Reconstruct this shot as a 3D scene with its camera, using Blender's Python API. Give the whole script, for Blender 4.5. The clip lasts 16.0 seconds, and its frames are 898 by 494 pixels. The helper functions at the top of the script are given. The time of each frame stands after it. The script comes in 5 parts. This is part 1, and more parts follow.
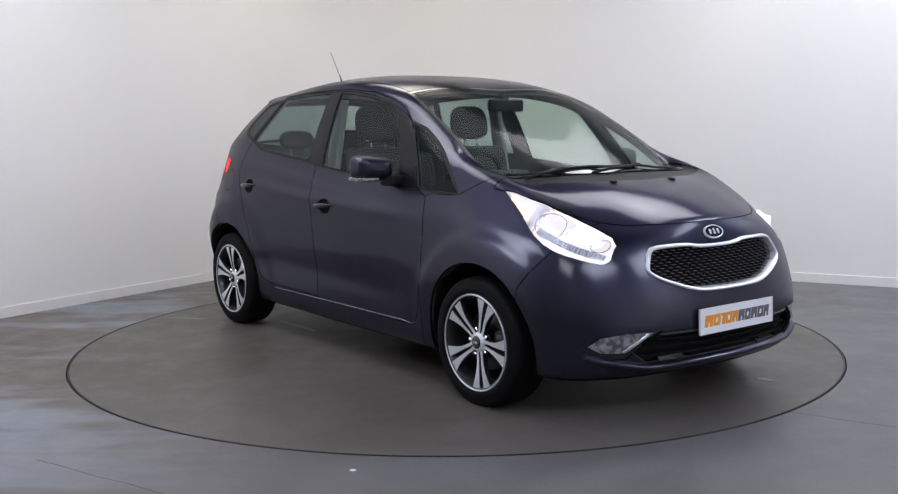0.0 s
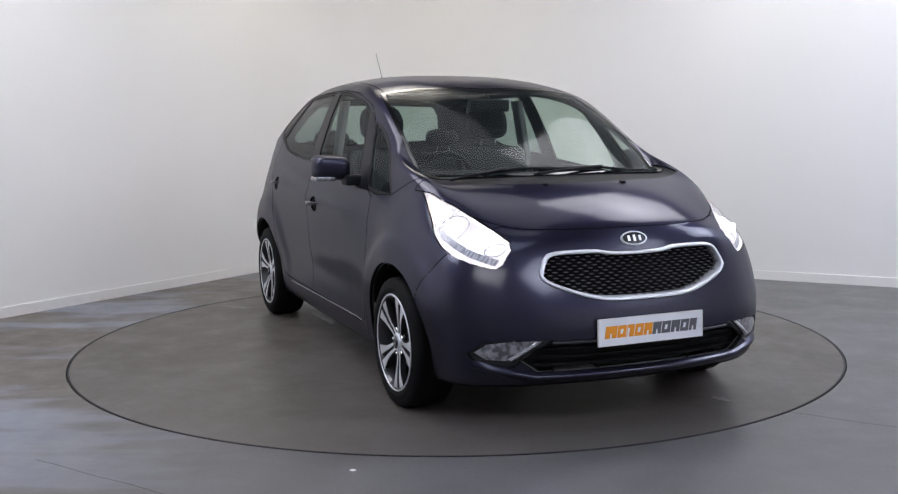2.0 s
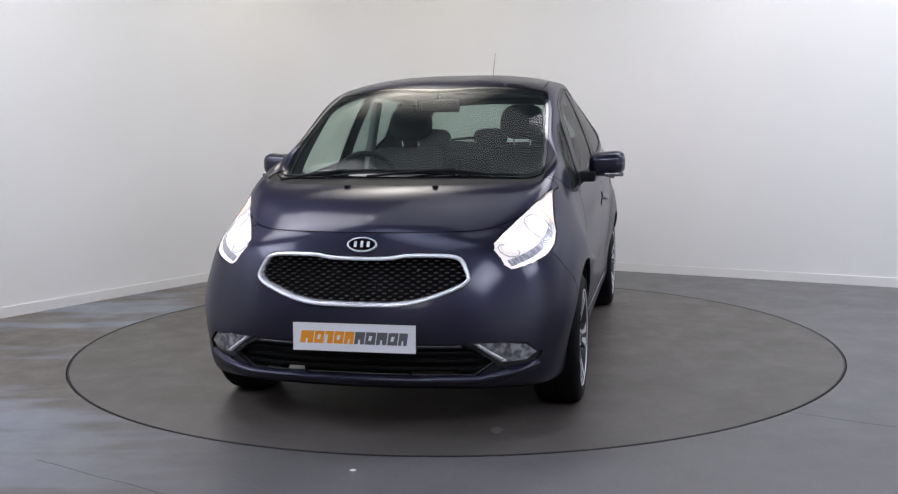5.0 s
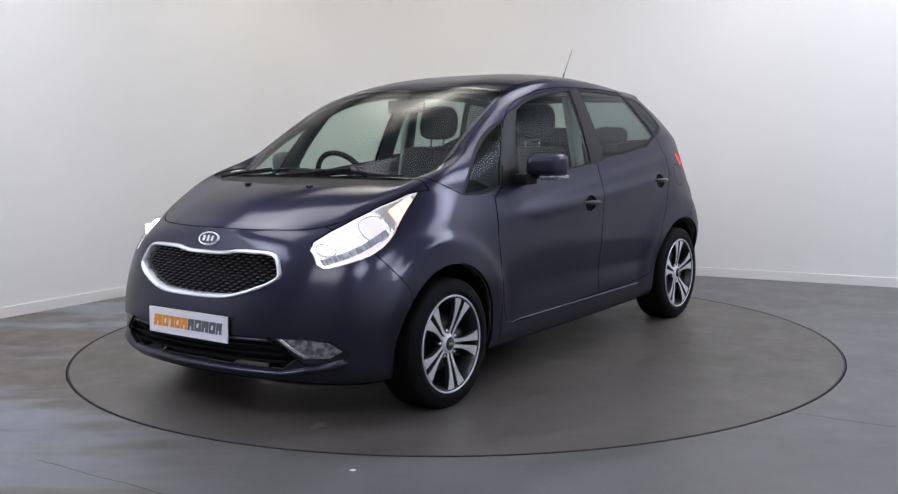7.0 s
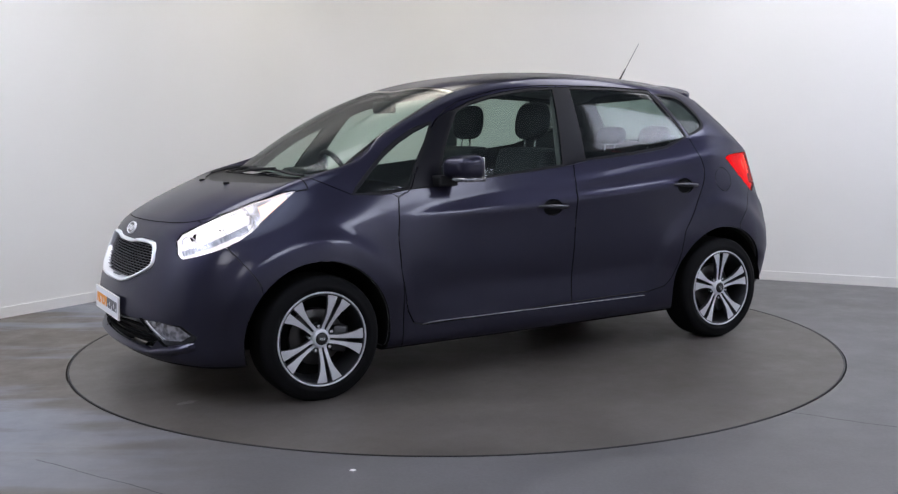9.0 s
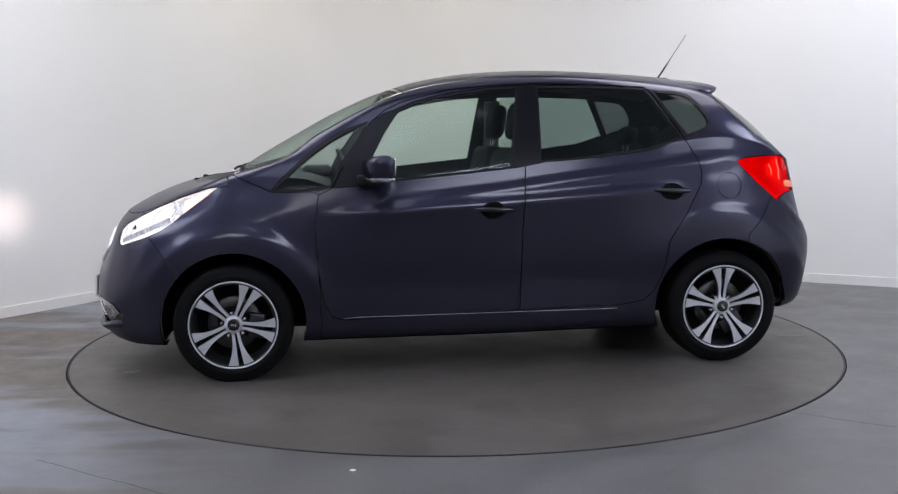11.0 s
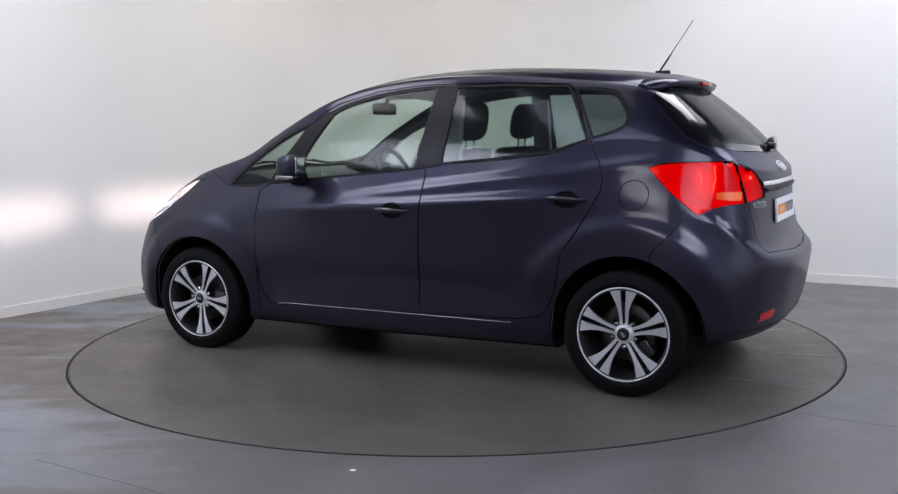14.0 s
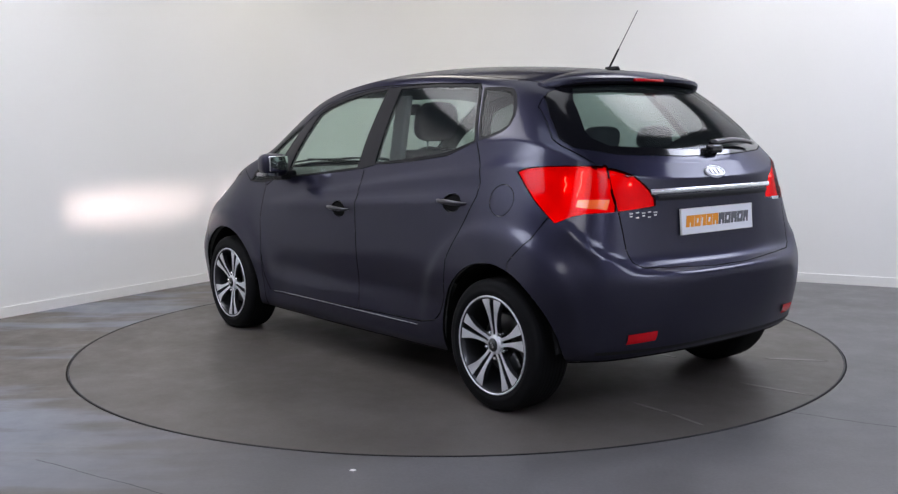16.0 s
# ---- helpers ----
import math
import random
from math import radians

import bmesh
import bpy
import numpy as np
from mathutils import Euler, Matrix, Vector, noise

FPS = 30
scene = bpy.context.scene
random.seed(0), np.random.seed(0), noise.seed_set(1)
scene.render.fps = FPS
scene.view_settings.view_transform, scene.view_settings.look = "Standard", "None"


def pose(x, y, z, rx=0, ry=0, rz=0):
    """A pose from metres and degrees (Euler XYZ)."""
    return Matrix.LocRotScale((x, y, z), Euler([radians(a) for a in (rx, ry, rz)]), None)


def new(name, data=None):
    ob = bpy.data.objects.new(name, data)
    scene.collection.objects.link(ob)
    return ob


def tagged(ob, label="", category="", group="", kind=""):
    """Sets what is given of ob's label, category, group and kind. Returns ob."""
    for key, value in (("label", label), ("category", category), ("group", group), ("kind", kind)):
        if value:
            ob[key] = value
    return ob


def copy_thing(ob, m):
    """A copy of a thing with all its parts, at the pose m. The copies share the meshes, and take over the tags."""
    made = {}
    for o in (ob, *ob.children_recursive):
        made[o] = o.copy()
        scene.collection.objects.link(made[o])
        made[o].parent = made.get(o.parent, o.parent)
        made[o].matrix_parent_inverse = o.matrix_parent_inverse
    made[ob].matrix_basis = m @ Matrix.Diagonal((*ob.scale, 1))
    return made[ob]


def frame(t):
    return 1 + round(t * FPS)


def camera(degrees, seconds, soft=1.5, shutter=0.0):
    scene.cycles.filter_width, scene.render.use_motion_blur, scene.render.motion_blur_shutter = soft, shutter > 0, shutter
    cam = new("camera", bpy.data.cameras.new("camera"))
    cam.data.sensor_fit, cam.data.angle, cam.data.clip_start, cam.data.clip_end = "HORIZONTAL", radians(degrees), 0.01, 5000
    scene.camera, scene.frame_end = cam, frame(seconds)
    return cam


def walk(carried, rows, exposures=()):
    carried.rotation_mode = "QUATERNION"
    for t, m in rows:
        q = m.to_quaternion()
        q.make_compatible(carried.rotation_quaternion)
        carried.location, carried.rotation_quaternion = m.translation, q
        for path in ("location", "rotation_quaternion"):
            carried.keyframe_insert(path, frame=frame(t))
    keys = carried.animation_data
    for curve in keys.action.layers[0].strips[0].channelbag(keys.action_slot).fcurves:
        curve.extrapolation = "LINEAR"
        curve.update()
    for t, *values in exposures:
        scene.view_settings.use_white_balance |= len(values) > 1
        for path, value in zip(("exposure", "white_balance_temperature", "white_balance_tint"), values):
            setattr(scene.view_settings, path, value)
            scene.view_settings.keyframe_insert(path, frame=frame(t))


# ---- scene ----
# camera: fixed on a stand in front of the turntable
EYE = pose(0.0108, -5.996, 1.2738, 83.2524, 0.6786, 0.3284)
cam = camera(48.984, 16.0, soft=1.3)
walk(cam, [(0.0, EYE), (16.0, EYE)], exposures=[(0.0, 0.0), (16.0, 0.0)])

# the turntable's turn in degrees, half a second apart where it is uneven
TURN = [(0.0, -52.4), (0.5, -53.57), (1.0, -56.46), (1.5, -60.7), (2.0, -66.6), (2.5, -72.4), (3.0, -78.4), (3.5, -84.3),
        (4.0, -90.3), (5.0, -102.05), (6.0, -113.85), (7.0, -125.65), (8.0, -137.3), (9.0, -149.15), (10.0, -160.7),
        (11.0, -172.4), (12.0, -184.05), (13.0, -195.75), (14.0, -207.45), (15.0, -219.2), (16.0, -230.9)]
TABLE_R = 2.2454
CAR_SHIFT = (-0.0476, 0.0169)

# light: a windowless photo bay under ceiling panels added out of view
world = bpy.data.worlds.new("world")
world.use_nodes = True
world.node_tree.nodes["Background"].inputs["Color"].default_value = (0.8, 0.85, 1.0, 1)
world.node_tree.nodes["Background"].inputs["Strength"].default_value = 0.05
scene.world = world
PANEL_POWER = 11.6

# ---- materials ----
def mat(name, color, rough=0.5, metal=0.0, coat=0.0, spec=0.5, emit=None, strength=0.0, trans=0.0, ior=1.45, coat_rough=0.03):
    m = bpy.data.materials.new(name)
    m.use_nodes = True
    b = m.node_tree.nodes["Principled BSDF"]
    for key, value in (("Base Color", (*color, 1)), ("Roughness", rough), ("Metallic", metal), ("Coat Weight", coat),
                       ("Specular IOR Level", spec), ("Transmission Weight", trans), ("IOR", ior), ("Coat Roughness", coat_rough)):
        b.inputs[key].default_value = value
    if emit:
        b.inputs["Emission Color"].default_value = (*emit, 1)
        b.inputs["Emission Strength"].default_value = strength
    return m


def nodes_of(m):
    return m.node_tree.nodes, m.node_tree.links, m.node_tree.nodes["Principled BSDF"]


def noise_node(n, l, scale, detail=4.0, rough=0.55, stretch=None, space="Object"):
    tex = n.new("ShaderNodeTexNoise")
    tex.inputs["Scale"].default_value, tex.inputs["Detail"].default_value, tex.inputs["Roughness"].default_value = scale, detail, rough
    co = n.new("ShaderNodeTexCoord")
    if stretch:
        mp = n.new("ShaderNodeMapping")
        mp.inputs["Scale"].default_value, mp.inputs["Rotation"].default_value = stretch[0], stretch[1]
        l.new(co.outputs[space], mp.inputs["Vector"])
        l.new(mp.outputs["Vector"], tex.inputs["Vector"])
    else:
        l.new(co.outputs[space], tex.inputs["Vector"])
    return tex


def ramp_node(n, l, source, stops):
    r = n.new("ShaderNodeValToRGB")
    e = r.color_ramp.elements
    while len(e) < len(stops):
        e.new(0.5)
    for el, (at, c) in zip(e, stops):
        el.position, el.color = at, (*c, 1)
    l.new(source, r.inputs["Fac"])
    return r


def bump_node(n, l, b, source, strength, distance):
    bp = n.new("ShaderNodeBump")
    bp.inputs["Strength"].default_value, bp.inputs["Distance"].default_value = strength, distance
    l.new(source, bp.inputs["Height"])
    l.new(bp.outputs["Normal"], b.inputs["Normal"])


def wall_material():
    m = mat("white_wall_paint", (0.80, 0.79, 0.76), 0.75, spec=0.3)
    n, l, b = nodes_of(m)
    big = noise_node(n, l, 0.5, 3)
    r = ramp_node(n, l, big.outputs["Fac"], [(0.3, (0.775, 0.77, 0.74)), (0.7, (0.82, 0.81, 0.785))])
    l.new(r.outputs["Color"], b.inputs["Base Color"])
    fine = noise_node(n, l, 90, 2)
    bump_node(n, l, b, fine.outputs["Fac"], 0.08, 0.002)
    return m


def floor_material(name, base, dark, glare=False):
    m = mat(name, base, 0.42, spec=0.4)
    n, l, b = nodes_of(m)
    big = noise_node(n, l, 0.7, 6, 0.65)
    mid = noise_node(n, l, 3.5, 8, 0.7)
    fine = noise_node(n, l, 70, 3)
    r = ramp_node(n, l, big.outputs["Fac"], [(0.3, dark), (0.6, base), (0.8, tuple(min(1, c * 1.12) for c in base))])
    tone = n.new("ShaderNodeMix")
    tone.data_type, tone.blend_type = "RGBA", "OVERLAY"
    tone.inputs[0].default_value = 0.50
    l.new(r.outputs["Color"], tone.inputs[6])
    l.new(mid.outputs["Fac"], tone.inputs[7])
    mix = n.new("ShaderNodeMix")
    mix.data_type, mix.blend_type = "RGBA", "OVERLAY"
    mix.inputs[0].default_value = 0.22
    l.new(tone.outputs[2], mix.inputs[6])
    l.new(fine.outputs["Fac"], mix.inputs[7])
    color = mix.outputs[2]
    if glare:
        # pale bluish glare streaks painted into the browner floor, on the side away from the corner
        streak = noise_node(n, l, 1.0, 5, 0.6, ((0.55, 2.2, 1.0), (0, 0, radians(24))))
        sm = ramp_node(n, l, streak.outputs["Fac"], [(0.47, (0, 0, 0)), (0.57, (1, 1, 1))])
        co, sep = n.new("ShaderNodeTexCoord"), n.new("ShaderNodeSeparateXYZ")
        l.new(co.outputs["Object"], sep.inputs[0])
        zone = n.new("ShaderNodeMapRange")
        for k, v in (("From Min", -0.7), ("From Max", -2.1), ("To Min", 0.0), ("To Max", 1.0)):
            zone.inputs[k].default_value = v
        l.new(sep.outputs["X"], zone.inputs["Value"])
        fac = n.new("ShaderNodeMath")
        fac.operation = "MULTIPLY"
        l.new(sm.outputs["Color"], fac.inputs[0])
        l.new(zone.outputs["Result"], fac.inputs[1])
        brown = n.new("ShaderNodeMix")
        brown.data_type = "RGBA"
        l.new(zone.outputs["Result"], brown.inputs[0])
        l.new(color, brown.inputs[6])
        brown.inputs[7].default_value = (0.098, 0.083, 0.069, 1)
        pale = n.new("ShaderNodeMix")
        pale.data_type = "RGBA"
        l.new(fac.outputs[0], pale.inputs[0])
        l.new(brown.outputs[2], pale.inputs[6])
        pale.inputs[7].default_value = (0.175, 0.185, 0.215, 1)
        color = pale.outputs[2]
    l.new(color, b.inputs["Base Color"])
    rr = ramp_node(n, l, mid.outputs["Fac"], [(0.3, (0.30,) * 3), (0.7, (0.52,) * 3)])
    l.new(rr.outputs["Color"], b.inputs["Roughness"])
    bump_node(n, l, b, fine.outputs["Fac"], 0.06, 0.002)
    return m


def paint_material():
    m = mat("blue_grey_metallic_paint", (0.03, 0.029, 0.046), 0.41, 0.85, coat=0.6, coat_rough=0.12)
    n, l, b = nodes_of(m)
    b.inputs["Specular Tint"].default_value = (0.30, 0.30, 0.38, 1)
    flake = noise_node(n, l, 900, 2)
    r = ramp_node(n, l, flake.outputs["Fac"], [(0.3, (0.0190, 0.0188, 0.0330)), (0.7, (0.039, 0.0384, 0.063))])
    l.new(r.outputs["Color"], b.inputs["Base Color"])
    # faint unevenness of the lacquer
    peel = noise_node(n, l, 260, 1)
    bump_node(n, l, b, peel.outputs["Fac"], 0.02, 0.0004)
    return m


def diffuser_material(name, color, power, hot=0.55, even=0.40):
    """A glowing panel whose emission fades from its middle, to soften its reflections."""
    m = mat(name, (0.9, 0.9, 0.9), 0.6, emit=color, strength=1.0)
    n, l, b = nodes_of(m)
    co, mp, grad, scale = n.new("ShaderNodeTexCoord"), n.new("ShaderNodeMapping"), n.new("ShaderNodeTexGradient"), n.new("ShaderNodeMath")
    mp.inputs["Scale"].default_value = (0.85, 0.85, 0.0)
    grad.gradient_type = "QUADRATIC_SPHERE"
    scale.operation = "MULTIPLY_ADD"
    scale.inputs[1].default_value, scale.inputs[2].default_value = PANEL_POWER * power * hot, PANEL_POWER * power * even
    l.new(co.outputs["Object"], mp.inputs["Vector"])
    l.new(mp.outputs["Vector"], grad.inputs["Vector"])
    l.new(grad.outputs["Fac"], scale.inputs[0])
    l.new(scale.outputs[0], b.inputs["Emission Strength"])
    return m


WALL = wall_material()
DARKWALL = mat("unseen_wall_grey", (0.28, 0.28, 0.29), 0.8, spec=0.3)
TRIM = mat("white_gloss_trim", (0.78, 0.77, 0.74), 0.4)
CEIL = mat("ceiling_white", (0.78, 0.78, 0.78), 0.9)
FLOOR = floor_material("grey_floor_paint", (0.119, 0.116, 0.119), (0.088, 0.084, 0.083), True)
PILLAR = mat("satin_black_pillar", (0.007, 0.007, 0.010), 0.35, spec=0.2)
CABIN = mat("dark_grey_cabin_trim", (0.085, 0.090, 0.088), 0.85)
DISC = floor_material("turntable_floor_paint", (0.096, 0.086, 0.077), (0.062, 0.054, 0.044))
WORN = floor_material("worn_floor_paint", (0.20, 0.195, 0.18), (0.14, 0.13, 0.115))
GAP = mat("dark_gap_steel", (0.012, 0.012, 0.013), 0.6)
LED = diffuser_material("panel_diffuser_cool", (0.96, 0.955, 1.02), 0.85)
LED_WARM = diffuser_material("panel_diffuser_warm", (1.03, 0.97, 0.86), 0.42, 2.0, 0.07)
LED_BLUE = diffuser_material("panel_diffuser_blue", (0.88, 0.93, 1.14), 1.3)
LED_DIM = diffuser_material("panel_diffuser_dim", (0.93, 0.97, 1.03), 0.13)
LED_MID = diffuser_material("panel_diffuser_half", (0.82, 0.92, 1.20), 0.30)
PAINT = paint_material()
RUBBER = mat("tyre_rubber", (0.0045, 0.0045, 0.005), 0.7, spec=0.15)
BLACK = mat("black_plastic", (0.009, 0.009, 0.010), 0.55, spec=0.25)
GLOSSBLACK = mat("gloss_black", (0.006, 0.006, 0.008), 0.12, coat=0.6)
UNDER = mat("underbody", (0.008, 0.008, 0.008), 0.9, spec=0.1)


# ---- mesh helpers ----
def part(name, bm, material, parent=None, label="", smooth=True, at=None, normals=None):
    me = bpy.data.meshes.new(name)
    bm.normal_update()
    bm.to_mesh(me)
    bm.free()
    for mt in (material if isinstance(material, (list, tuple)) else (material,)):
        me.materials.append(mt)
    if smooth:
        me.shade_smooth()
    if normals:
        me.normals_split_custom_set_from_vertices([normals(v.co) for v in me.vertices])
    ob = new(name, me)
    if parent is not None:
        ob.parent = parent
    if at is not None:
        ob.matrix_basis = at
    if label:
        tagged(ob, label)
    return ob


def sharp(ob, degrees=35):
    ob.data.set_sharp_from_angle(angle=radians(degrees))
    return ob


def box(bm, lo, hi, bevel=0.0, seg=2):
    r = bmesh.ops.create_cube(bm, size=1.0)
    for v in r["verts"]:
        for i in range(3):
            v.co[i] = lo[i] + (v.co[i] + 0.5) * (hi[i] - lo[i])
    if bevel:
        bmesh.ops.bevel(bm, geom=list({e for v in r["verts"] for e in v.link_edges}), offset=bevel, segments=seg, affect="EDGES", profile=0.6)
    return r["verts"]


def lathe(bm, profile, seg=48, axis="y", closed=False):
    """Turns (radius, along) pairs about an axis."""
    rings = []
    for i in range(seg):
        a = 2 * math.pi * i / seg
        c, s = math.cos(a), math.sin(a)
        ring = []
        for r, h in profile:
            co = (r * c, h, r * s) if axis == "y" else ((r * c, r * s, h) if axis == "z" else (h, r * c, r * s))
            ring.append(bm.verts.new(co))
        rings.append(ring)
    n = len(profile)
    for i in range(seg):
        a, b = rings[i], rings[(i + 1) % seg]
        for j in range(n if closed else n - 1):
            k = (j + 1) % n
            bm.faces.new((a[j], a[k], b[k], b[j]))
    bmesh.ops.remove_doubles(bm, verts=bm.verts[:], dist=1e-5)
    bmesh.ops.recalc_face_normals(bm, faces=bm.faces[:])


def tube(bm, points, radius, seg=8, taper=None):
    """A round bar along a line of points."""
    pts = [Vector(p) for p in points]
    rings = []
    for i, p in enumerate(pts):
        d = (pts[min(i + 1, len(pts) - 1)] - pts[max(i - 1, 0)]).normalized()
        side = d.orthogonal().normalized() if abs(d.z) > 0.95 else d.cross(Vector((0, 0, 1))).normalized()
        up = side.cross(d)
        r = radius if taper is None else radius * (1 + (taper - 1) * i / (len(pts) - 1))
        rings.append([bm.verts.new(p + (side * math.cos(2 * math.pi * j / seg) + up * math.sin(2 * math.pi * j / seg)) * r) for j in range(seg)])
    for a, b in zip(rings, rings[1:]):
        for j in range(seg):
            bm.faces.new((a[j], a[(j + 1) % seg], b[(j + 1) % seg], b[j]))
    bm.faces.new(rings[0])
    bm.faces.new(rings[-1])
    bmesh.ops.recalc_face_normals(bm, faces=bm.faces[:])


def prism(bm, outline, depth, place=None, bevel=0.0):
    """A flat outline (x, y) given thickness along z."""
    verts = [bm.verts.new((x, y, 0)) for x, y in outline]
    f = bm.faces.new(verts)
    out = bmesh.ops.extrude_face_region(bm, geom=[f])
    top = [g for g in out["geom"] if isinstance(g, bmesh.types.BMVert)]
    for v in top:
        v.co.z += depth
    if bevel:
        edges = [e for v in top for e in v.link_edges if all(u in top for u in e.verts)]
        bmesh.ops.bevel(bm, geom=list(set(edges)), offset=bevel, segments=2, affect="EDGES")
    bmesh.ops.recalc_face_normals(bm, faces=bm.faces[:])
    if place is not None:
        bmesh.ops.transform(bm, matrix=place, verts=bm.verts[:])


# ---- the room ----
CORNER = Vector((-1.04, 4.17, 0))
ALONG_L = Vector((-0.54, -0.842, 0)).normalized()
ALONG_R = Vector((0.88, -0.475, 0)).normalized()
LEN_L, LEN_R, ROOM_H, COVE = 12.0, 11.0, 3.6, 0.85


def wall_line():
    """The room's inner outline from the far end of one seen wall, round the coved corner, to the other and back."""
    p0, p1 = CORNER + ALONG_L * COVE, CORNER + ALONG_R * COVE
    pts = [CORNER + ALONG_L * LEN_L]
    for i in range(13):
        u = i / 12
        pts.append(p0 * (1 - u) ** 2 + CORNER * 2 * u * (1 - u) + p1 * u * u)
    pts.append(CORNER + ALONG_R * LEN_R)
    return pts


def extrude_wall(pts, low, high, thick, name, material, inner=0.0):
    """An upright band along a line; thick goes away from the room."""
    bm = bmesh.new()
    cols = []
    for i, p in enumerate(pts):
        d = (pts[min(i + 1, len(pts) - 1)] - pts[max(i - 1, 0)]).normalized()
        out = Vector((-d.y, d.x, 0))
        a, b = p - out * inner, p + out * thick
        cols.append([bm.verts.new((q.x, q.y, z)) for q, z in ((a, low), (a, high), (b, high), (b, low))])
    for a, b in zip(cols, cols[1:]):
        for j in range(4):
            bm.faces.new((a[j], a[(j + 1) % 4], b[(j + 1) % 4], b[j]))
    bm.faces.new(cols[0])
    bm.faces.new(cols[-1])
    bmesh.ops.recalc_face_normals(bm, faces=bm.faces[:])
    return sharp(part(name, bm, material), 40)


def build_room():
    line = wall_line()
    tagged(extrude_wall(line, 0.0, ROOM_H, 0.15, "wall_north", WALL), "white painted coved studio wall", "wall", kind="structure")
    tagged(extrude_wall(line, 0.0, 0.075, -0.002, "baseboard", TRIM, inner=0.014), "white painted baseboard along the wall", "baseboard", kind="structure")
    far_l, far_r = line[0], line[-1]
    back = far_l + far_r - CORNER
    # unseen walls close the room: white brightens the car's reflections, grey darkens them
    tagged(extrude_wall([far_r, back], 0.0, ROOM_H, 0.15, "wall_east", WALL), "unseen white wall, added to brighten reflections", "wall", kind="structure")
    tagged(extrude_wall([back, far_l], 0.0, ROOM_H, 0.15, "wall_south", DARKWALL), "unseen grey wall, added to darken reflections", "wall", kind="structure")
    bm = bmesh.new()
    ring = [CORNER + ALONG_L * -0.3 + ALONG_R * -0.3, far_r + ALONG_R * 0.3 - ALONG_L * 0.3, back + (ALONG_R + ALONG_L) * 0.3, far_l + ALONG_L * 0.3 - ALONG_R * 0.3]
    top = [bm.verts.new((p.x, p.y, ROOM_H)) for p in ring]
    bm.faces.new(top)
    bmesh.ops.solidify(bm, geom=bm.faces[:], thickness=-0.12)
    tagged(part("ceiling", bm, CEIL, smooth=False), "plain white ceiling", "ceiling", kind="structure")
    # floor with a round well for the table
    bm = bmesh.new()
    seg = 160
    r0 = TABLE_R + 0.006
    inner = [bm.verts.new((r0 * math.cos(2 * math.pi * i / seg), r0 * math.sin(2 * math.pi * i / seg), 0)) for i in range(seg)]
    low = [bm.verts.new((v.co.x, v.co.y, -0.1)) for v in inner]
    outer = [bm.verts.new((13 * math.cos(2 * math.pi * i / seg), -3.5 + 13 * math.sin(2 * math.pi * i / seg), 0)) for i in range(seg)]
    for i in range(seg):
        j = (i + 1) % seg
        bm.faces.new((inner[i], inner[j], outer[j], outer[i]))
        bm.faces.new((low[i], low[j], inner[j], inner[i]))
    bm.faces.new(low)
    bmesh.ops.recalc_face_normals(bm, faces=bm.faces[:])
    tagged(part("floor", bm, [FLOOR], smooth=False), "smooth grey painted studio floor with dull wear and painted-in glare streaks", "floor", kind="structure")


def build_floor_marks():
    bm = bmesh.new()
    pts = [Vector((1.47 + .1 * i, -1.67 - .062 * i + .008 * math.sin(i * 1.7), 0)) for i in range(14)]
    rows = [[(p.x, p.y - .003, .0008), (p.x, p.y, .0012), (p.x, p.y + .003, .0008)] for p in pts]
    vs = [[bm.verts.new(q) for q in r] for r in rows]
    for a, b in zip(vs, vs[1:]):
        for j in range(2):
            bm.faces.new((a[j], b[j], b[j + 1], a[j + 1]))
    for k in range(9):
        p = Vector((-1.66 + .07 * k, -2.235 - .0435 * k + .004 * math.sin(k * 1.3), 0))
        cut = [(p.x, p.y - .002), (p.x + .071, p.y - .0455), (p.x + .071, p.y - .0415), (p.x, p.y + .002)]
        bm.faces.new([bm.verts.new((x, y, .001)) for x, y in cut])
    tagged(part("floor_joint", bm, GAP), "fine dark joint in the floor paint", "floor joint", kind="structure")
    bm = bmesh.new()
    prism(bm, [(-.012, -.006), (.004, -.010), (.014, .0), (.006, .009), (-.008, .007)], .002, Matrix.Translation((-.39, -2.392, 0)))
    tagged(part("paint_fleck", bm, TRIM, smooth=False), "small white paint fleck on the floor", "paint fleck")


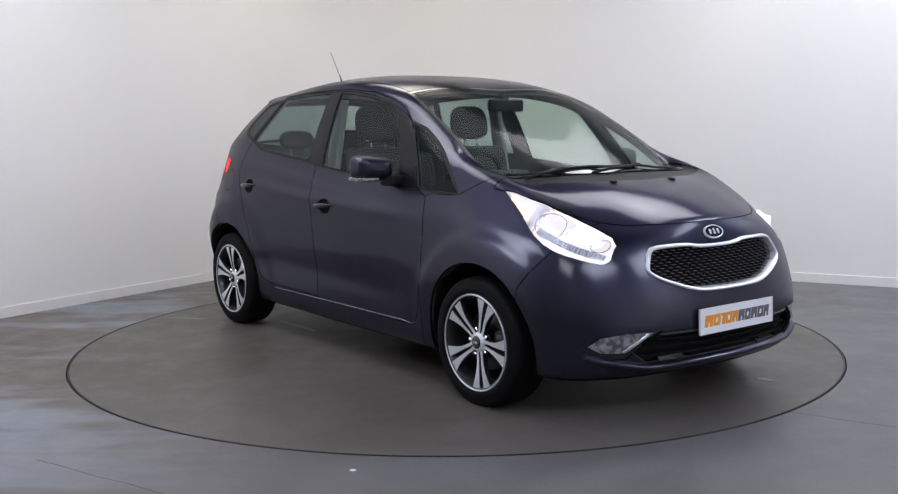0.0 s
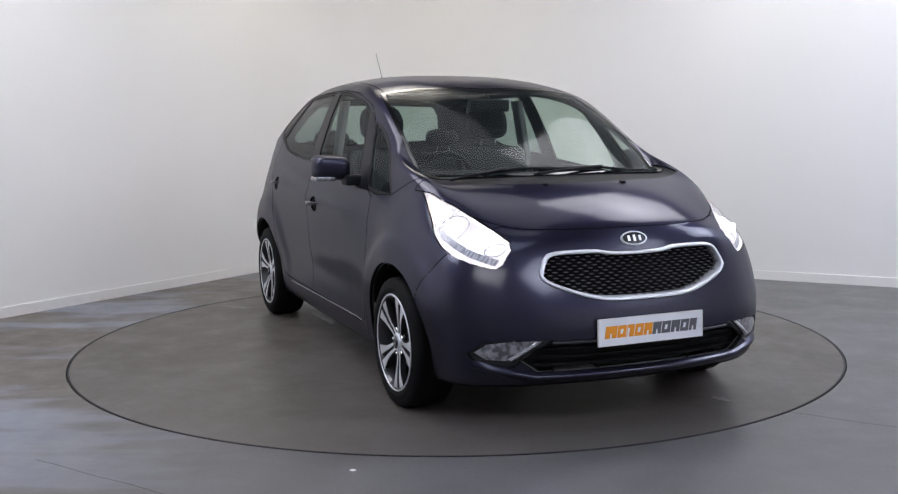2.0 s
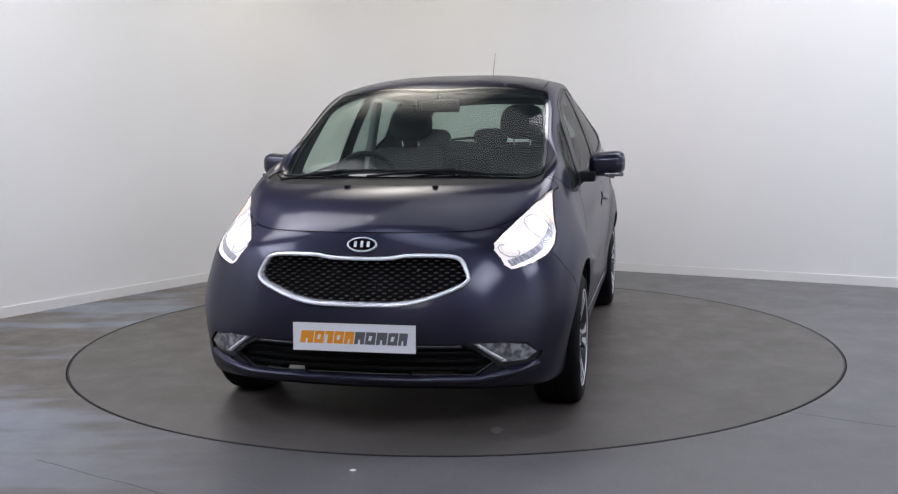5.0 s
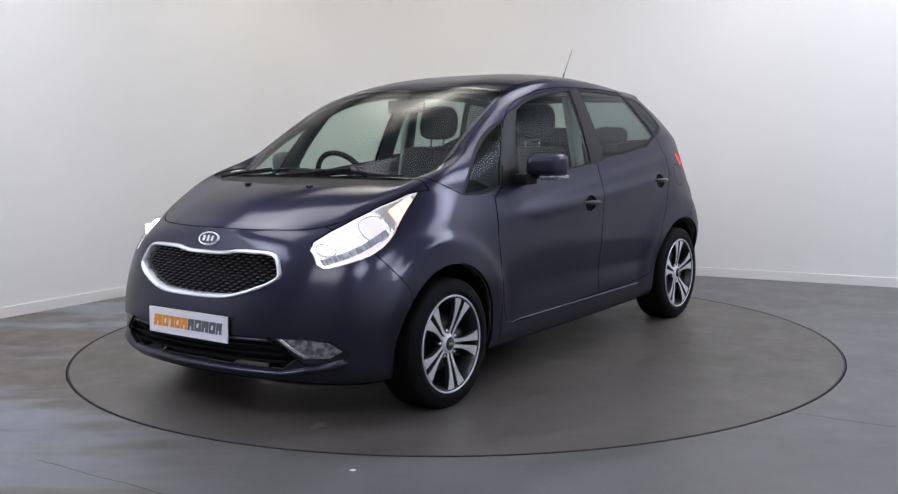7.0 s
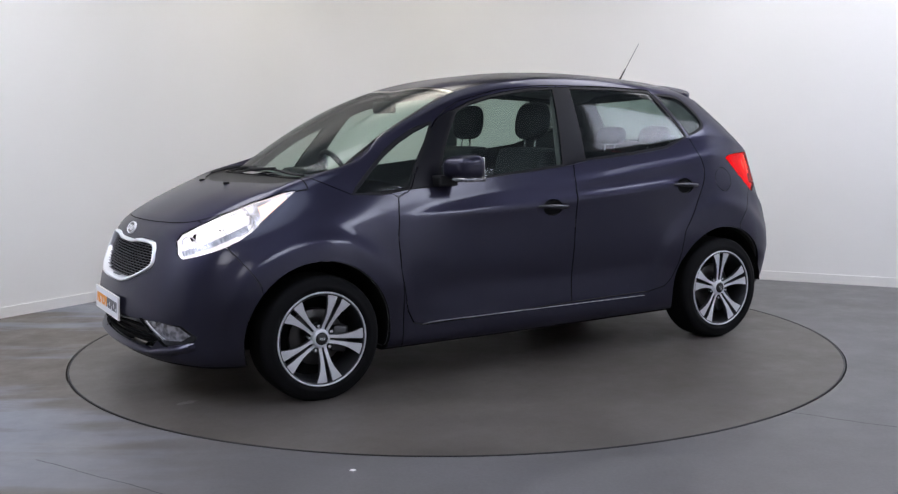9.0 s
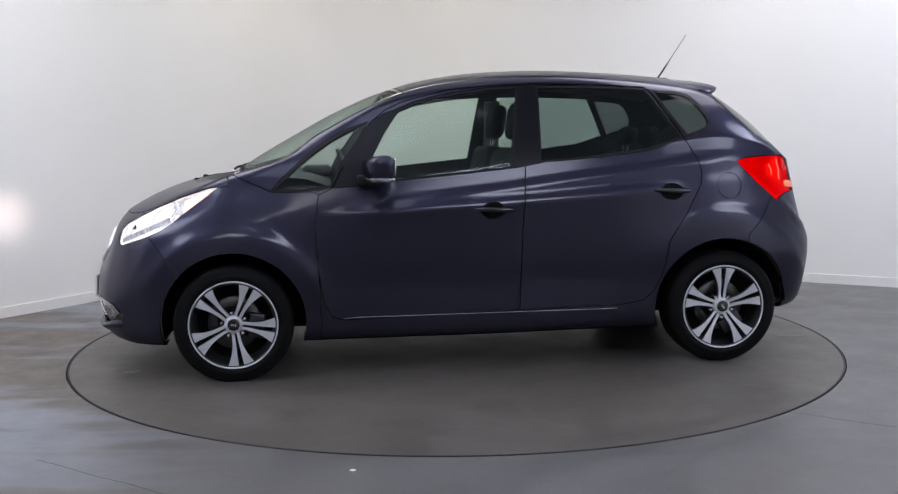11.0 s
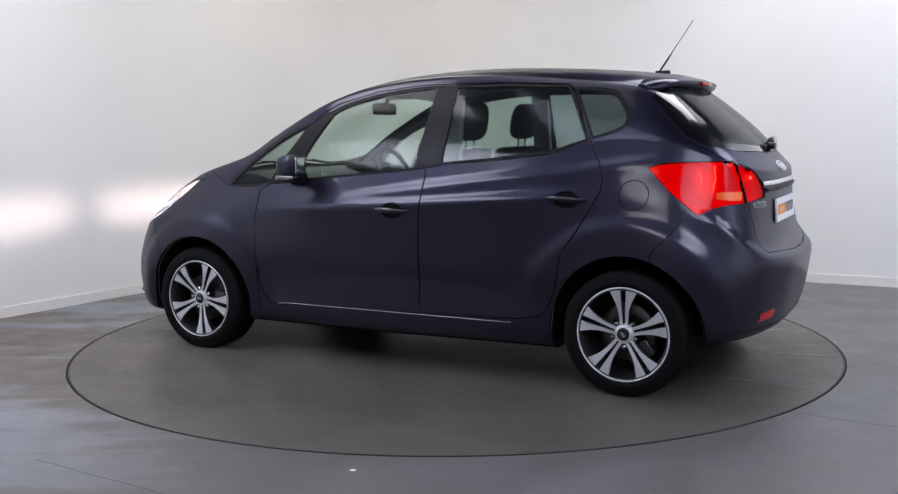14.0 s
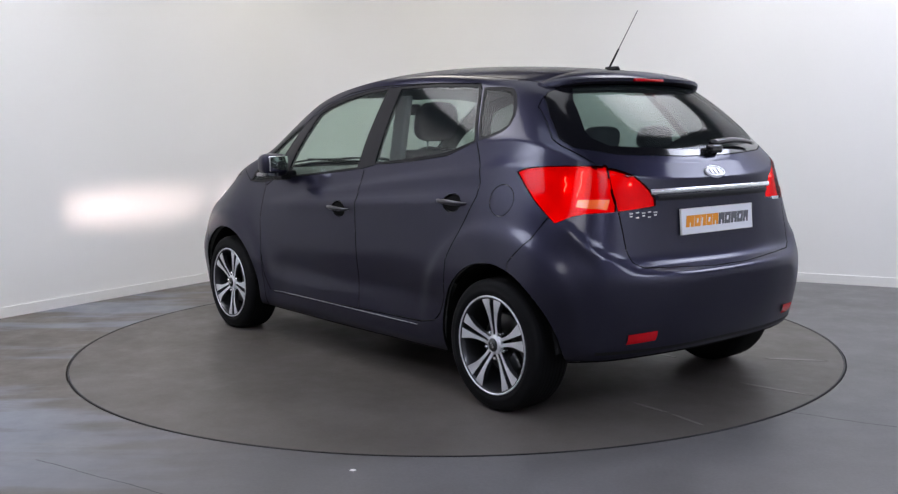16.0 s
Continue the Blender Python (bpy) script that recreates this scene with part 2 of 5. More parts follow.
def build_turntable():
    table = tagged(new("turntable"), "round grey floor turntable with a dark rim gap", "turntable")
    bm = bmesh.new()
    r = TABLE_R - 0.004
    lathe(bm, [(0.0, 0.0), (r - 0.004, 0.0), (r, -0.004), (r, -0.08), (0.0, -0.08)], 160, "z")
    sharp(part("deck", bm, DISC, table), 30)
    bm = bmesh.new()
    lathe(bm, [(TABLE_R - 0.011, 0.0015), (TABLE_R - 0.002, 0.0015), (TABLE_R - 0.002, -0.004), (TABLE_R - 0.011, -0.004)], 160, "z", True)
    part("rim", bm, GAP, table, "black steel edging")
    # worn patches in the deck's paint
    rnd = random.Random(4)
    for cx, cy, lx, ly, turn in ((-.97, -.57, .26, .030, 2), (-1.79, .305, .105, .013, 178), (-2.03, .335, .11, .010, 170), (-1.98, -.40, .19, .016, 8), (-1.70, -1.02, .16, .022, 38), (1.83, .57, .05, .03, 10), (-.74, -.28, .03, .02, 0)):
        bm = bmesh.new()
        n = 18
        ring = [(lx * math.cos(2 * math.pi * i / n) * rnd.uniform(.8, 1.1), ly * math.sin(2 * math.pi * i / n) * rnd.uniform(.6, 1.2)) for i in range(n)]
        prism(bm, ring, .0012, Matrix.Translation((cx, cy, .0002)) @ Matrix.Rotation(radians(turn), 4, "Z"))
        part("worn_patch", bm, WORN, table, "pale worn patch in the paint", smooth=False)
    return table


def build_light(material):
    light = tagged(new("added_ceiling_light"), "large square white light panel, added above the view", "ceiling light", group="ceiling light panels")
    bm = bmesh.new()
    for lo, hi in (((-1.02, -1.02, -0.012), (1.02, -1.0, 0.045)), ((-1.02, 1.0, -0.012), (1.02, 1.02, 0.045)),
                   ((-1.02, -1.0, -0.012), (-1.0, 1.0, 0.045)), ((1.0, -1.0, -0.012), (1.02, 1.0, 0.045))):
        box(bm, lo, hi)
    part("frame", bm, TRIM, light, smooth=False)
    bm = bmesh.new()
    box(bm, (-1.0, -1.0, -0.008), (1.0, 1.0, 0.04))
    part("diffuser", bm, material, light, "glowing diffuser", smooth=False)
    return light


def build_lights():
    # unseen panels, placed for the walls' tone and the car's reflections
    made = {}
    tones = {"warm": LED_WARM, "cool": LED, "blue": LED_BLUE, "dim": LED_DIM, "half": LED_MID}
    # distances from the corner along the two seen walls; the one over the table is turned low
    for tone, a, b in (("dim", 3.1, 3.4), ("half", 5.9, 4.2), ("warm", 1.6, 1.4), ("cool", 4.6, 1.5), ("blue", 7.6, 1.2), ("cool", 1.5, 4.6), ("blue", 1.2, 7.2),
                       ("blue", 4.6, 9.6), ("cool", 9.4, 5.2), ("blue", 7.6, 8.0)):
        p = CORNER + ALONG_L * a + ALONG_R * b
        m = Matrix.Translation((p.x, p.y, ROOM_H - 0.045)) @ Matrix.Rotation(math.atan2(ALONG_L.y, ALONG_L.x), 4, "Z")
        if tone in made:
            copy_thing(made[tone], m)
        else:
            made[tone] = build_light(tones[tone])
            made[tone].matrix_basis = m


build_room()
build_floor_marks()
turntable = build_turntable()
build_lights()

# ---- the car's skin: lines that run from the nose's middle round the side to the tail's middle (half the car) ----
SKIN = {
    "floor_in": [(1.98, 0, .21), (1.95, .3, .21), (1.86, .52, .20), (1.68, .64, .19), (1.31, .66, .19), (.95, .66, .19), (.5, .66, .19), (0, .66, .19),
                 (-.5, .66, .195), (-1, .66, .20), (-1.31, .66, .22), (-1.6, .63, .26), (-1.74, .54, .28), (-1.82, .32, .29), (-1.84, 0, .29)],
    "bottom": [(2.06, 0, .22), (2.03, .36, .22), (1.93, .62, .21), (1.74, .78, .20), (1.31, .83, .20), (.95, .82, .20), (.5, .82, .20), (0, .82, .20),
               (-.5, .82, .205), (-1, .82, .21), (-1.31, .82, .23), (-1.6, .79, .27), (-1.80, .68, .29), (-1.9, .38, .30), (-1.92, 0, .30)],
    "low": [(2.10, 0, .36), (2.07, .36, .36), (1.97, .64, .36), (1.76, .81, .36), (1.31, .86, .36), (.95, .85, .36), (.5, .85, .36), (0, .85, .37),
            (-.5, .85, .38), (-1, .855, .39), (-1.31, .865, .40), (-1.6, .84, .42), (-1.84, .71, .44), (-1.95, .40, .45), (-1.97, 0, .45)],
    "mid": [(2.09, 0, .53), (2.06, .36, .53), (1.95, .64, .54), (1.75, .82, .56), (1.31, .88, .60), (.95, .865, .58), (.5, .86, .58), (0, .86, .58),
            (-.5, .86, .60), (-1, .87, .62), (-1.31, .88, .64), (-1.6, .86, .62), (-1.85, .72, .62), (-1.96, .40, .635), (-1.98, 0, .635)],
    "shoulder": [(1.98, 0, .77), (1.96, .36, .77), (1.88, .60, .76), (1.70, .77, .78), (1.31, .845, .82), (.95, .845, .82), (.5, .855, .83), (0, .86, .85),
                 (-.5, .86, .88), (-1, .855, .91), (-1.31, .85, .92), (-1.6, .81, .86), (-1.82, .68, .78), (-1.885, .40, .74), (-1.90, 0, .73)],
    "belt": [(1.94, 0, .85), (1.90, .32, .85), (1.80, .52, .86), (1.62, .66, .92), (1.34, .75, 1.0), (.98, .795, 1.0), (.5, .81, 1.03), (0, .81, 1.075),
             (-.5, .805, 1.13), (-1, .785, 1.20), (-1.31, .76, 1.23), (-1.55, .72, 1.19), (-1.76, .62, 1.10), (-1.86, .36, 1.06), (-1.88, 0, 1.05)],
    "eave": [(1.33, 0, 1.055), (1.31, .26, 1.055), (1.25, .48, 1.055), (1.16, .64, 1.06), (1.02, .70, 1.13), (.85, .665, 1.255), (.45, .635, 1.452), (0, .615, 1.538),
             (-.5, .605, 1.546), (-1, .59, 1.503), (-1.28, .57, 1.465), (-1.45, .56, 1.39), (-1.66, .56, 1.22), (-1.80, .33, 1.13), (-1.82, 0, 1.12)],
    "crown": [(1.33, 0, 1.055), (1.28, 0, 1.085), (1.15, 0, 1.165), (.95, 0, 1.275), (.72, 0, 1.395), (.45, 0, 1.503), (.2, 0, 1.570), (-.1, 0, 1.606),
              (-.5, 0, 1.614), (-1.0, 0, 1.588), (-1.33, 0, 1.545), (-1.46, 0, 1.46), (-1.62, 0, 1.33), (-1.76, 0, 1.20), (-1.82, 0, 1.12)],
}


def glide(table, per):
    """A Catmull-Rom line through the rows of an array, per steps between two rows; returns the line."""
    n = len(table)
    out = []
    for i in range(n - 1):
        p0, p1, p2, p3 = table[max(i - 1, 0)], table[i], table[i + 1], table[min(i + 2, n - 1)]
        for j in range(per):
            u = j / per
            out.append(0.5 * (2 * p1 + (p2 - p0) * u + (2 * p0 - 5 * p1 + 4 * p2 - p3) * u ** 2 + (3 * p1 - p0 - 3 * p2 + p3) * u ** 3))
    out.append(table[-1])
    return np.array(out)


STEPS = 16
UP = 14   # rows between two lines of the body side


def skin_grid():
    """Points of half the skin, [along, around]: around goes from the sill's inside up to the roof's middle."""
    lines = {}
    for k, v in SKIN.items():
        a = np.array(v, float)
        mirror = a[1] * (1, -1, 1), a[-2] * (1, -1, 1)
        lines[k] = glide(np.vstack([mirror[0], a, mirror[1]]), STEPS)[STEPS:-STEPS]
    side = np.stack([lines[k] for k in ("floor_in", "bottom", "low", "mid", "shoulder", "belt")])
    rows = []
    for i in range(side.shape[1]):
        body = glide(side[:, i], UP)
        b, e, c = lines["belt"][i], lines["eave"][i], lines["crown"][i]
        s = i / STEPS
        hood = min(1.0, max(0.0, (4.6 - s) / 1.2))
        tail = min(1.0, max(0.0, (s - 11.0) / 1.0))
        bulge = np.array((0.02 * hood, 0.014 * (1 - hood) * (1 - tail), 0.035 * hood))
        us = np.linspace(0, 1, 13)[1:]
        glass = [b + (e - b) * u + bulge * 4 * u * (1 - u) for u in us]
        top = []
        for u in np.linspace(0, 1, 13)[1:]:
            w = (1 - u)
            top.append(np.array((c[0] + (e[0] - c[0]) * w * w, e[1] * w, c[2] + (e[2] - c[2]) * w ** 2.9)))
        rows.append(np.vstack([body, glass, top]))
    g = np.array(rows)
    # soft crease along the doors, rising to the rear handle
    x, z, up = g[:, :, 0], g[:, :, 2], np.arange(g.shape[1]) <= 5 * UP
    fade = np.clip((0.75 - x) / 0.35, 0, 1) * np.clip((x + 1.08) / 0.2, 0, 1) * up[None, :]
    line = 0.850 + 0.022 * np.clip(0.45 - x, 0, 0.4) / 0.4 + 0.075 * np.clip(0.05 - x, 0, 1.2)
    g[:, :, 1] += fade * 0.0065 * np.exp(-((z - line) / np.where(z > line, 0.050, 0.026)) ** 2)
    return g


GRID = skin_grid()

# ---- cutting the skin into panels ----
from mathutils.bvhtree import BVHTree
from mathutils.interpolate import poly_3d_calc

CHROME = mat("chrome", (0.82, 0.83, 0.85), 0.2, 0.8)
BRIGHT = mat("bright_badge_metal", (0.82, 0.83, 0.85), 0.3, 0.4)
SILVER = mat("machined_alloy", (0.66, 0.67, 0.69), 0.38, 0.55)
DARKALLOY = mat("dark_grey_alloy_paint", (0.045, 0.046, 0.05), 0.35, 0.6, coat=0.5)
WHITEPLASTIC = mat("white_reflective_plate", (0.82, 0.83, 0.86), 0.35)
ORANGE = mat("orange_print", (0.85, 0.32, 0.02), 0.45)
GREYPRINT = mat("grey_print", (0.12, 0.12, 0.13), 0.45)
FABRIC = mat("black_seat_cloth", (0.050, 0.053, 0.056), 0.95, spec=0.2)
LINER = mat("grey_headlining", (0.30, 0.30, 0.29), 0.9)
REDBOWL = mat("red_lamp_bowl", (0.5, 0.01, 0.012), 0.35, emit=(1.0, 0.010, 0.022), strength=0.6)
REDDULL = mat("red_reflector", (0.50, 0.004, 0.010), 0.15, spec=0.3)
def uneven_glow(m, low, high):
    """Noise in a lamp bowl's emission strength, so its glow is painted uneven."""
    n, l, b = nodes_of(m)
    spread = noise_node(n, l, 9, 0)
    r = ramp_node(n, l, spread.outputs["Fac"], [(0.40, (low, low, low)), (0.66, (high, high, high))])
    l.new(r.outputs["Color"], b.inputs["Emission Strength"])


uneven_glow(REDBOWL, 0.42, 0.62)
REDBULB = mat("tail_lamp_filament", (1, 1, 1), 0.4, emit=(1.0, 0.55, 0.25), strength=9.0)
AMBER = mat("amber_lens", (0.75, 0.12, 0.01), 0.2, coat=1.0, emit=(1.0, 0.10, 0.015), strength=0.22)
# the bulb's light on the bowls is put in as emission, in graded strengths
LAMPGLOW = mat("glowing_headlamp_reflector", (0.9, 0.9, 0.9), 0.2, 0.8, emit=(1.0, 0.97, 1.0), strength=1.6)
LAMPDIM = mat("glowing_headlamp_bowl", (0.62, 0.62, 0.65), 0.25, 0.9, emit=(1.0, 0.93, 0.95), strength=0.82)
LAMPTIP = mat("faint_glow_turn_bowl", (0.55, 0.55, 0.58), 0.25, 0.9, emit=(1.0, 0.93, 0.95), strength=0.25)
LAMPTRIM = mat("grey_lamp_trim", (0.16, 0.16, 0.18), 0.35, 0.3)
_n, _l, _b = nodes_of(LAMPTRIM)
_l.new(ramp_node(_n, _l, noise_node(_n, _l, 1.0, 1, 0.5, ((160, 20, 20), (0, 0, 0))).outputs["Fac"], [(0.4, (0.30, 0.30, 0.33)), (0.6, (0.62, 0.62, 0.66))]).outputs["Color"], _b.inputs["Base Color"])
FOGGLASS = mat("clear_fog_lens", (0.13, 0.135, 0.145), 0.18, 0.6, coat=1.0)
# pale blotches in the colour paint the clear lens's sparkle
_n, _l, _b = nodes_of(FOGGLASS)
_l.new(ramp_node(_n, _l, noise_node(_n, _l, 38, 1).outputs["Fac"], [(0.38, (0.13, 0.13, 0.14)), (0.64, (0.42, 0.42, 0.45))]).outputs["Color"], _b.inputs["Base Color"])
BULB = mat("headlamp_bulb", (1, 1, 1), 0.5, emit=(1.0, 0.80, 0.79), strength=34000.0)
# hollow made to glow so that the slot looks white
SLOTGLOW = mat("lit_lamp_hollow", (0, 0, 0), 0.9, spec=0.0, emit=(1.0, 0.97, 1.0), strength=2.5)
MIRROR = mat("mirror_glass", (0.85, 0.86, 0.88), 0.03, 1.0)
DISCSTEEL = mat("brake_disc_steel", (0.10, 0.098, 0.095), 0.45, 1.0)


def glass_material(name, tint, gloss=0.6, base=0.035, haze=0.012):
    m = bpy.data.materials.new(name)
    m.use_nodes = True
    n, l = m.node_tree.nodes, m.node_tree.links
    n.remove(n["Principled BSDF"])
    clear, shine, face, mix = n.new("ShaderNodeBsdfTransparent"), n.new("ShaderNodeBsdfGlossy"), n.new("ShaderNodeLayerWeight"), n.new("ShaderNodeMixShader")
    clear.inputs["Color"].default_value = (*tint, 1)
    shine.inputs["Color"].default_value = (gloss, gloss, gloss, 1)
    shine.inputs["Roughness"].default_value = 0.07
    face.inputs["Blend"].default_value = 0.5
    power, scale = n.new("ShaderNodeMath"), n.new("ShaderNodeMath")
    power.operation, scale.operation = "POWER", "MULTIPLY_ADD"
    power.inputs[1].default_value, scale.inputs[1].default_value, scale.inputs[2].default_value = 5.0, 0.85, base
    l.new(face.outputs["Facing"], power.inputs[0])
    l.new(power.outputs[0], scale.inputs[0])
    l.new(scale.outputs[0], mix.inputs[0])
    l.new(clear.outputs[0], mix.inputs[1])
    l.new(shine.outputs[0], mix.inputs[2])
    # pale diffuse share that paints a veil of glare over the pane
    veil, veiled = n.new("ShaderNodeBsdfDiffuse"), n.new("ShaderNodeMixShader")
    veil.inputs["Color"].default_value = (0.70, 0.80, 0.86, 1)
    veiled.inputs[0].default_value = haze
    l.new(mix.outputs[0], veiled.inputs[1])
    l.new(veil.outputs[0], veiled.inputs[2])
    l.new(veiled.outputs[0], n["Material Output"].inputs["Surface"])
    return m


GLASS = glass_material("green_tinted_glass", (0.74, 0.84, 0.78), 0.40, 0.05)
# tint darkened to stand in for the dark, unbuilt cabin trim behind the pane
DEEPGLASS = glass_material("trim_darkened_glass", (0.17, 0.19, 0.19), 0.4)
DARKGLASS = glass_material("smoked_glass", (0.46, 0.55, 0.52), 0.5, 0.065)
QGLASS = glass_material("quarterlight_glass", (0.66, 0.74, 0.69), 0.3)
REDLENS = glass_material("red_lamp_lens", (0.86, 0.035, 0.045), 0.28, 0.035, 0.0)
CLEAR = glass_material("clear_lamp_cover", (0.95, 0.95, 0.96), 1.0, 0.035, 0.0)

NB = 5 * UP   # rows up to the belt
NE = NB + 12   # rows up to the eave


def chaikin(poly, times=1):
    for _ in range(times):
        out = []
        for (ax, ay), (bx, by) in zip(poly, poly[1:] + poly[:1]):
            out += [(ax * .75 + bx * .25, ay * .75 + by * .25), (ax * .25 + bx * .75, ay * .25 + by * .75)]
        poly = out
    return poly


def grown(poly, d):
    """The outline moved outward by d."""
    area = sum(a[0] * b[1] - b[0] * a[1] for a, b in zip(poly, poly[1:] + poly[:1]))
    sg = 1 if area > 0 else -1
    out = []
    n = len(poly)
    for i in range(n):
        p, q, r = Vector(poly[i - 1]), Vector(poly[i]), Vector(poly[(i + 1) % n])
        e1, e2 = (q - p).normalized(), (r - q).normalized()
        nn = Vector((e1.y + e2.y, -e1.x - e2.x)) * sg
        nn = nn.normalized() if nn.length > 1e-6 else nn
        out.append(tuple(q + nn * d))
    return out


def inside(poly, x, y):
    hit = False
    for (ax, ay), (bx, by) in zip(poly, poly[1:] + poly[:1]):
        if (ay > y) != (by > y) and x < (bx - ax) * (y - ay) / (by - ay) + ax:
            hit = not hit
    return hit


def circle(cx, cz, r, n=32, rz=None):
    return [(cx + r * math.cos(2 * math.pi * i / n), cz + (rz or r) * math.sin(2 * math.pi * i / n)) for i in range(n)]


AXES = {"side": (0, 2, 1), "front": (1, 2, 0), "top": (0, 1, 2)}

F_GLASS = [(.612, 1.012), (.596, 1.09), (.565, 1.165), (.520, 1.247), (.475, 1.318), (.432, 1.376), (.342, 1.413), (.212, 1.446), (.085, 1.468), (-.06, 1.486), (-.21, 1.496), (-.152, 1.083)]
R_GLASS = [(-.315, 1.111), (-.330, 1.497), (-.62, 1.496), (-.937, 1.482), (-1.01, 1.36), (-1.083, 1.226), (-.913, 1.170), (-.62, 1.136)]
Q_GLASS = [(1.088, .976), (1.062, .998), (.985, 1.072), (.895, 1.152), (.80, 1.218), (.705, 1.270), (.605, 1.312), (.640, 1.250), (.712, 1.150), (.758, 1.080), (.795, 1.000), (.93, .982)]
D_GLASS = [(-.992, 1.468), (-1.10, 1.460), (-1.165, 1.449), (-1.20, 1.425), (-1.24, 1.375), (-1.262, 1.335), (-1.264, 1.30), (-1.245, 1.278), (-1.19, 1.258), (-1.122, 1.238)]
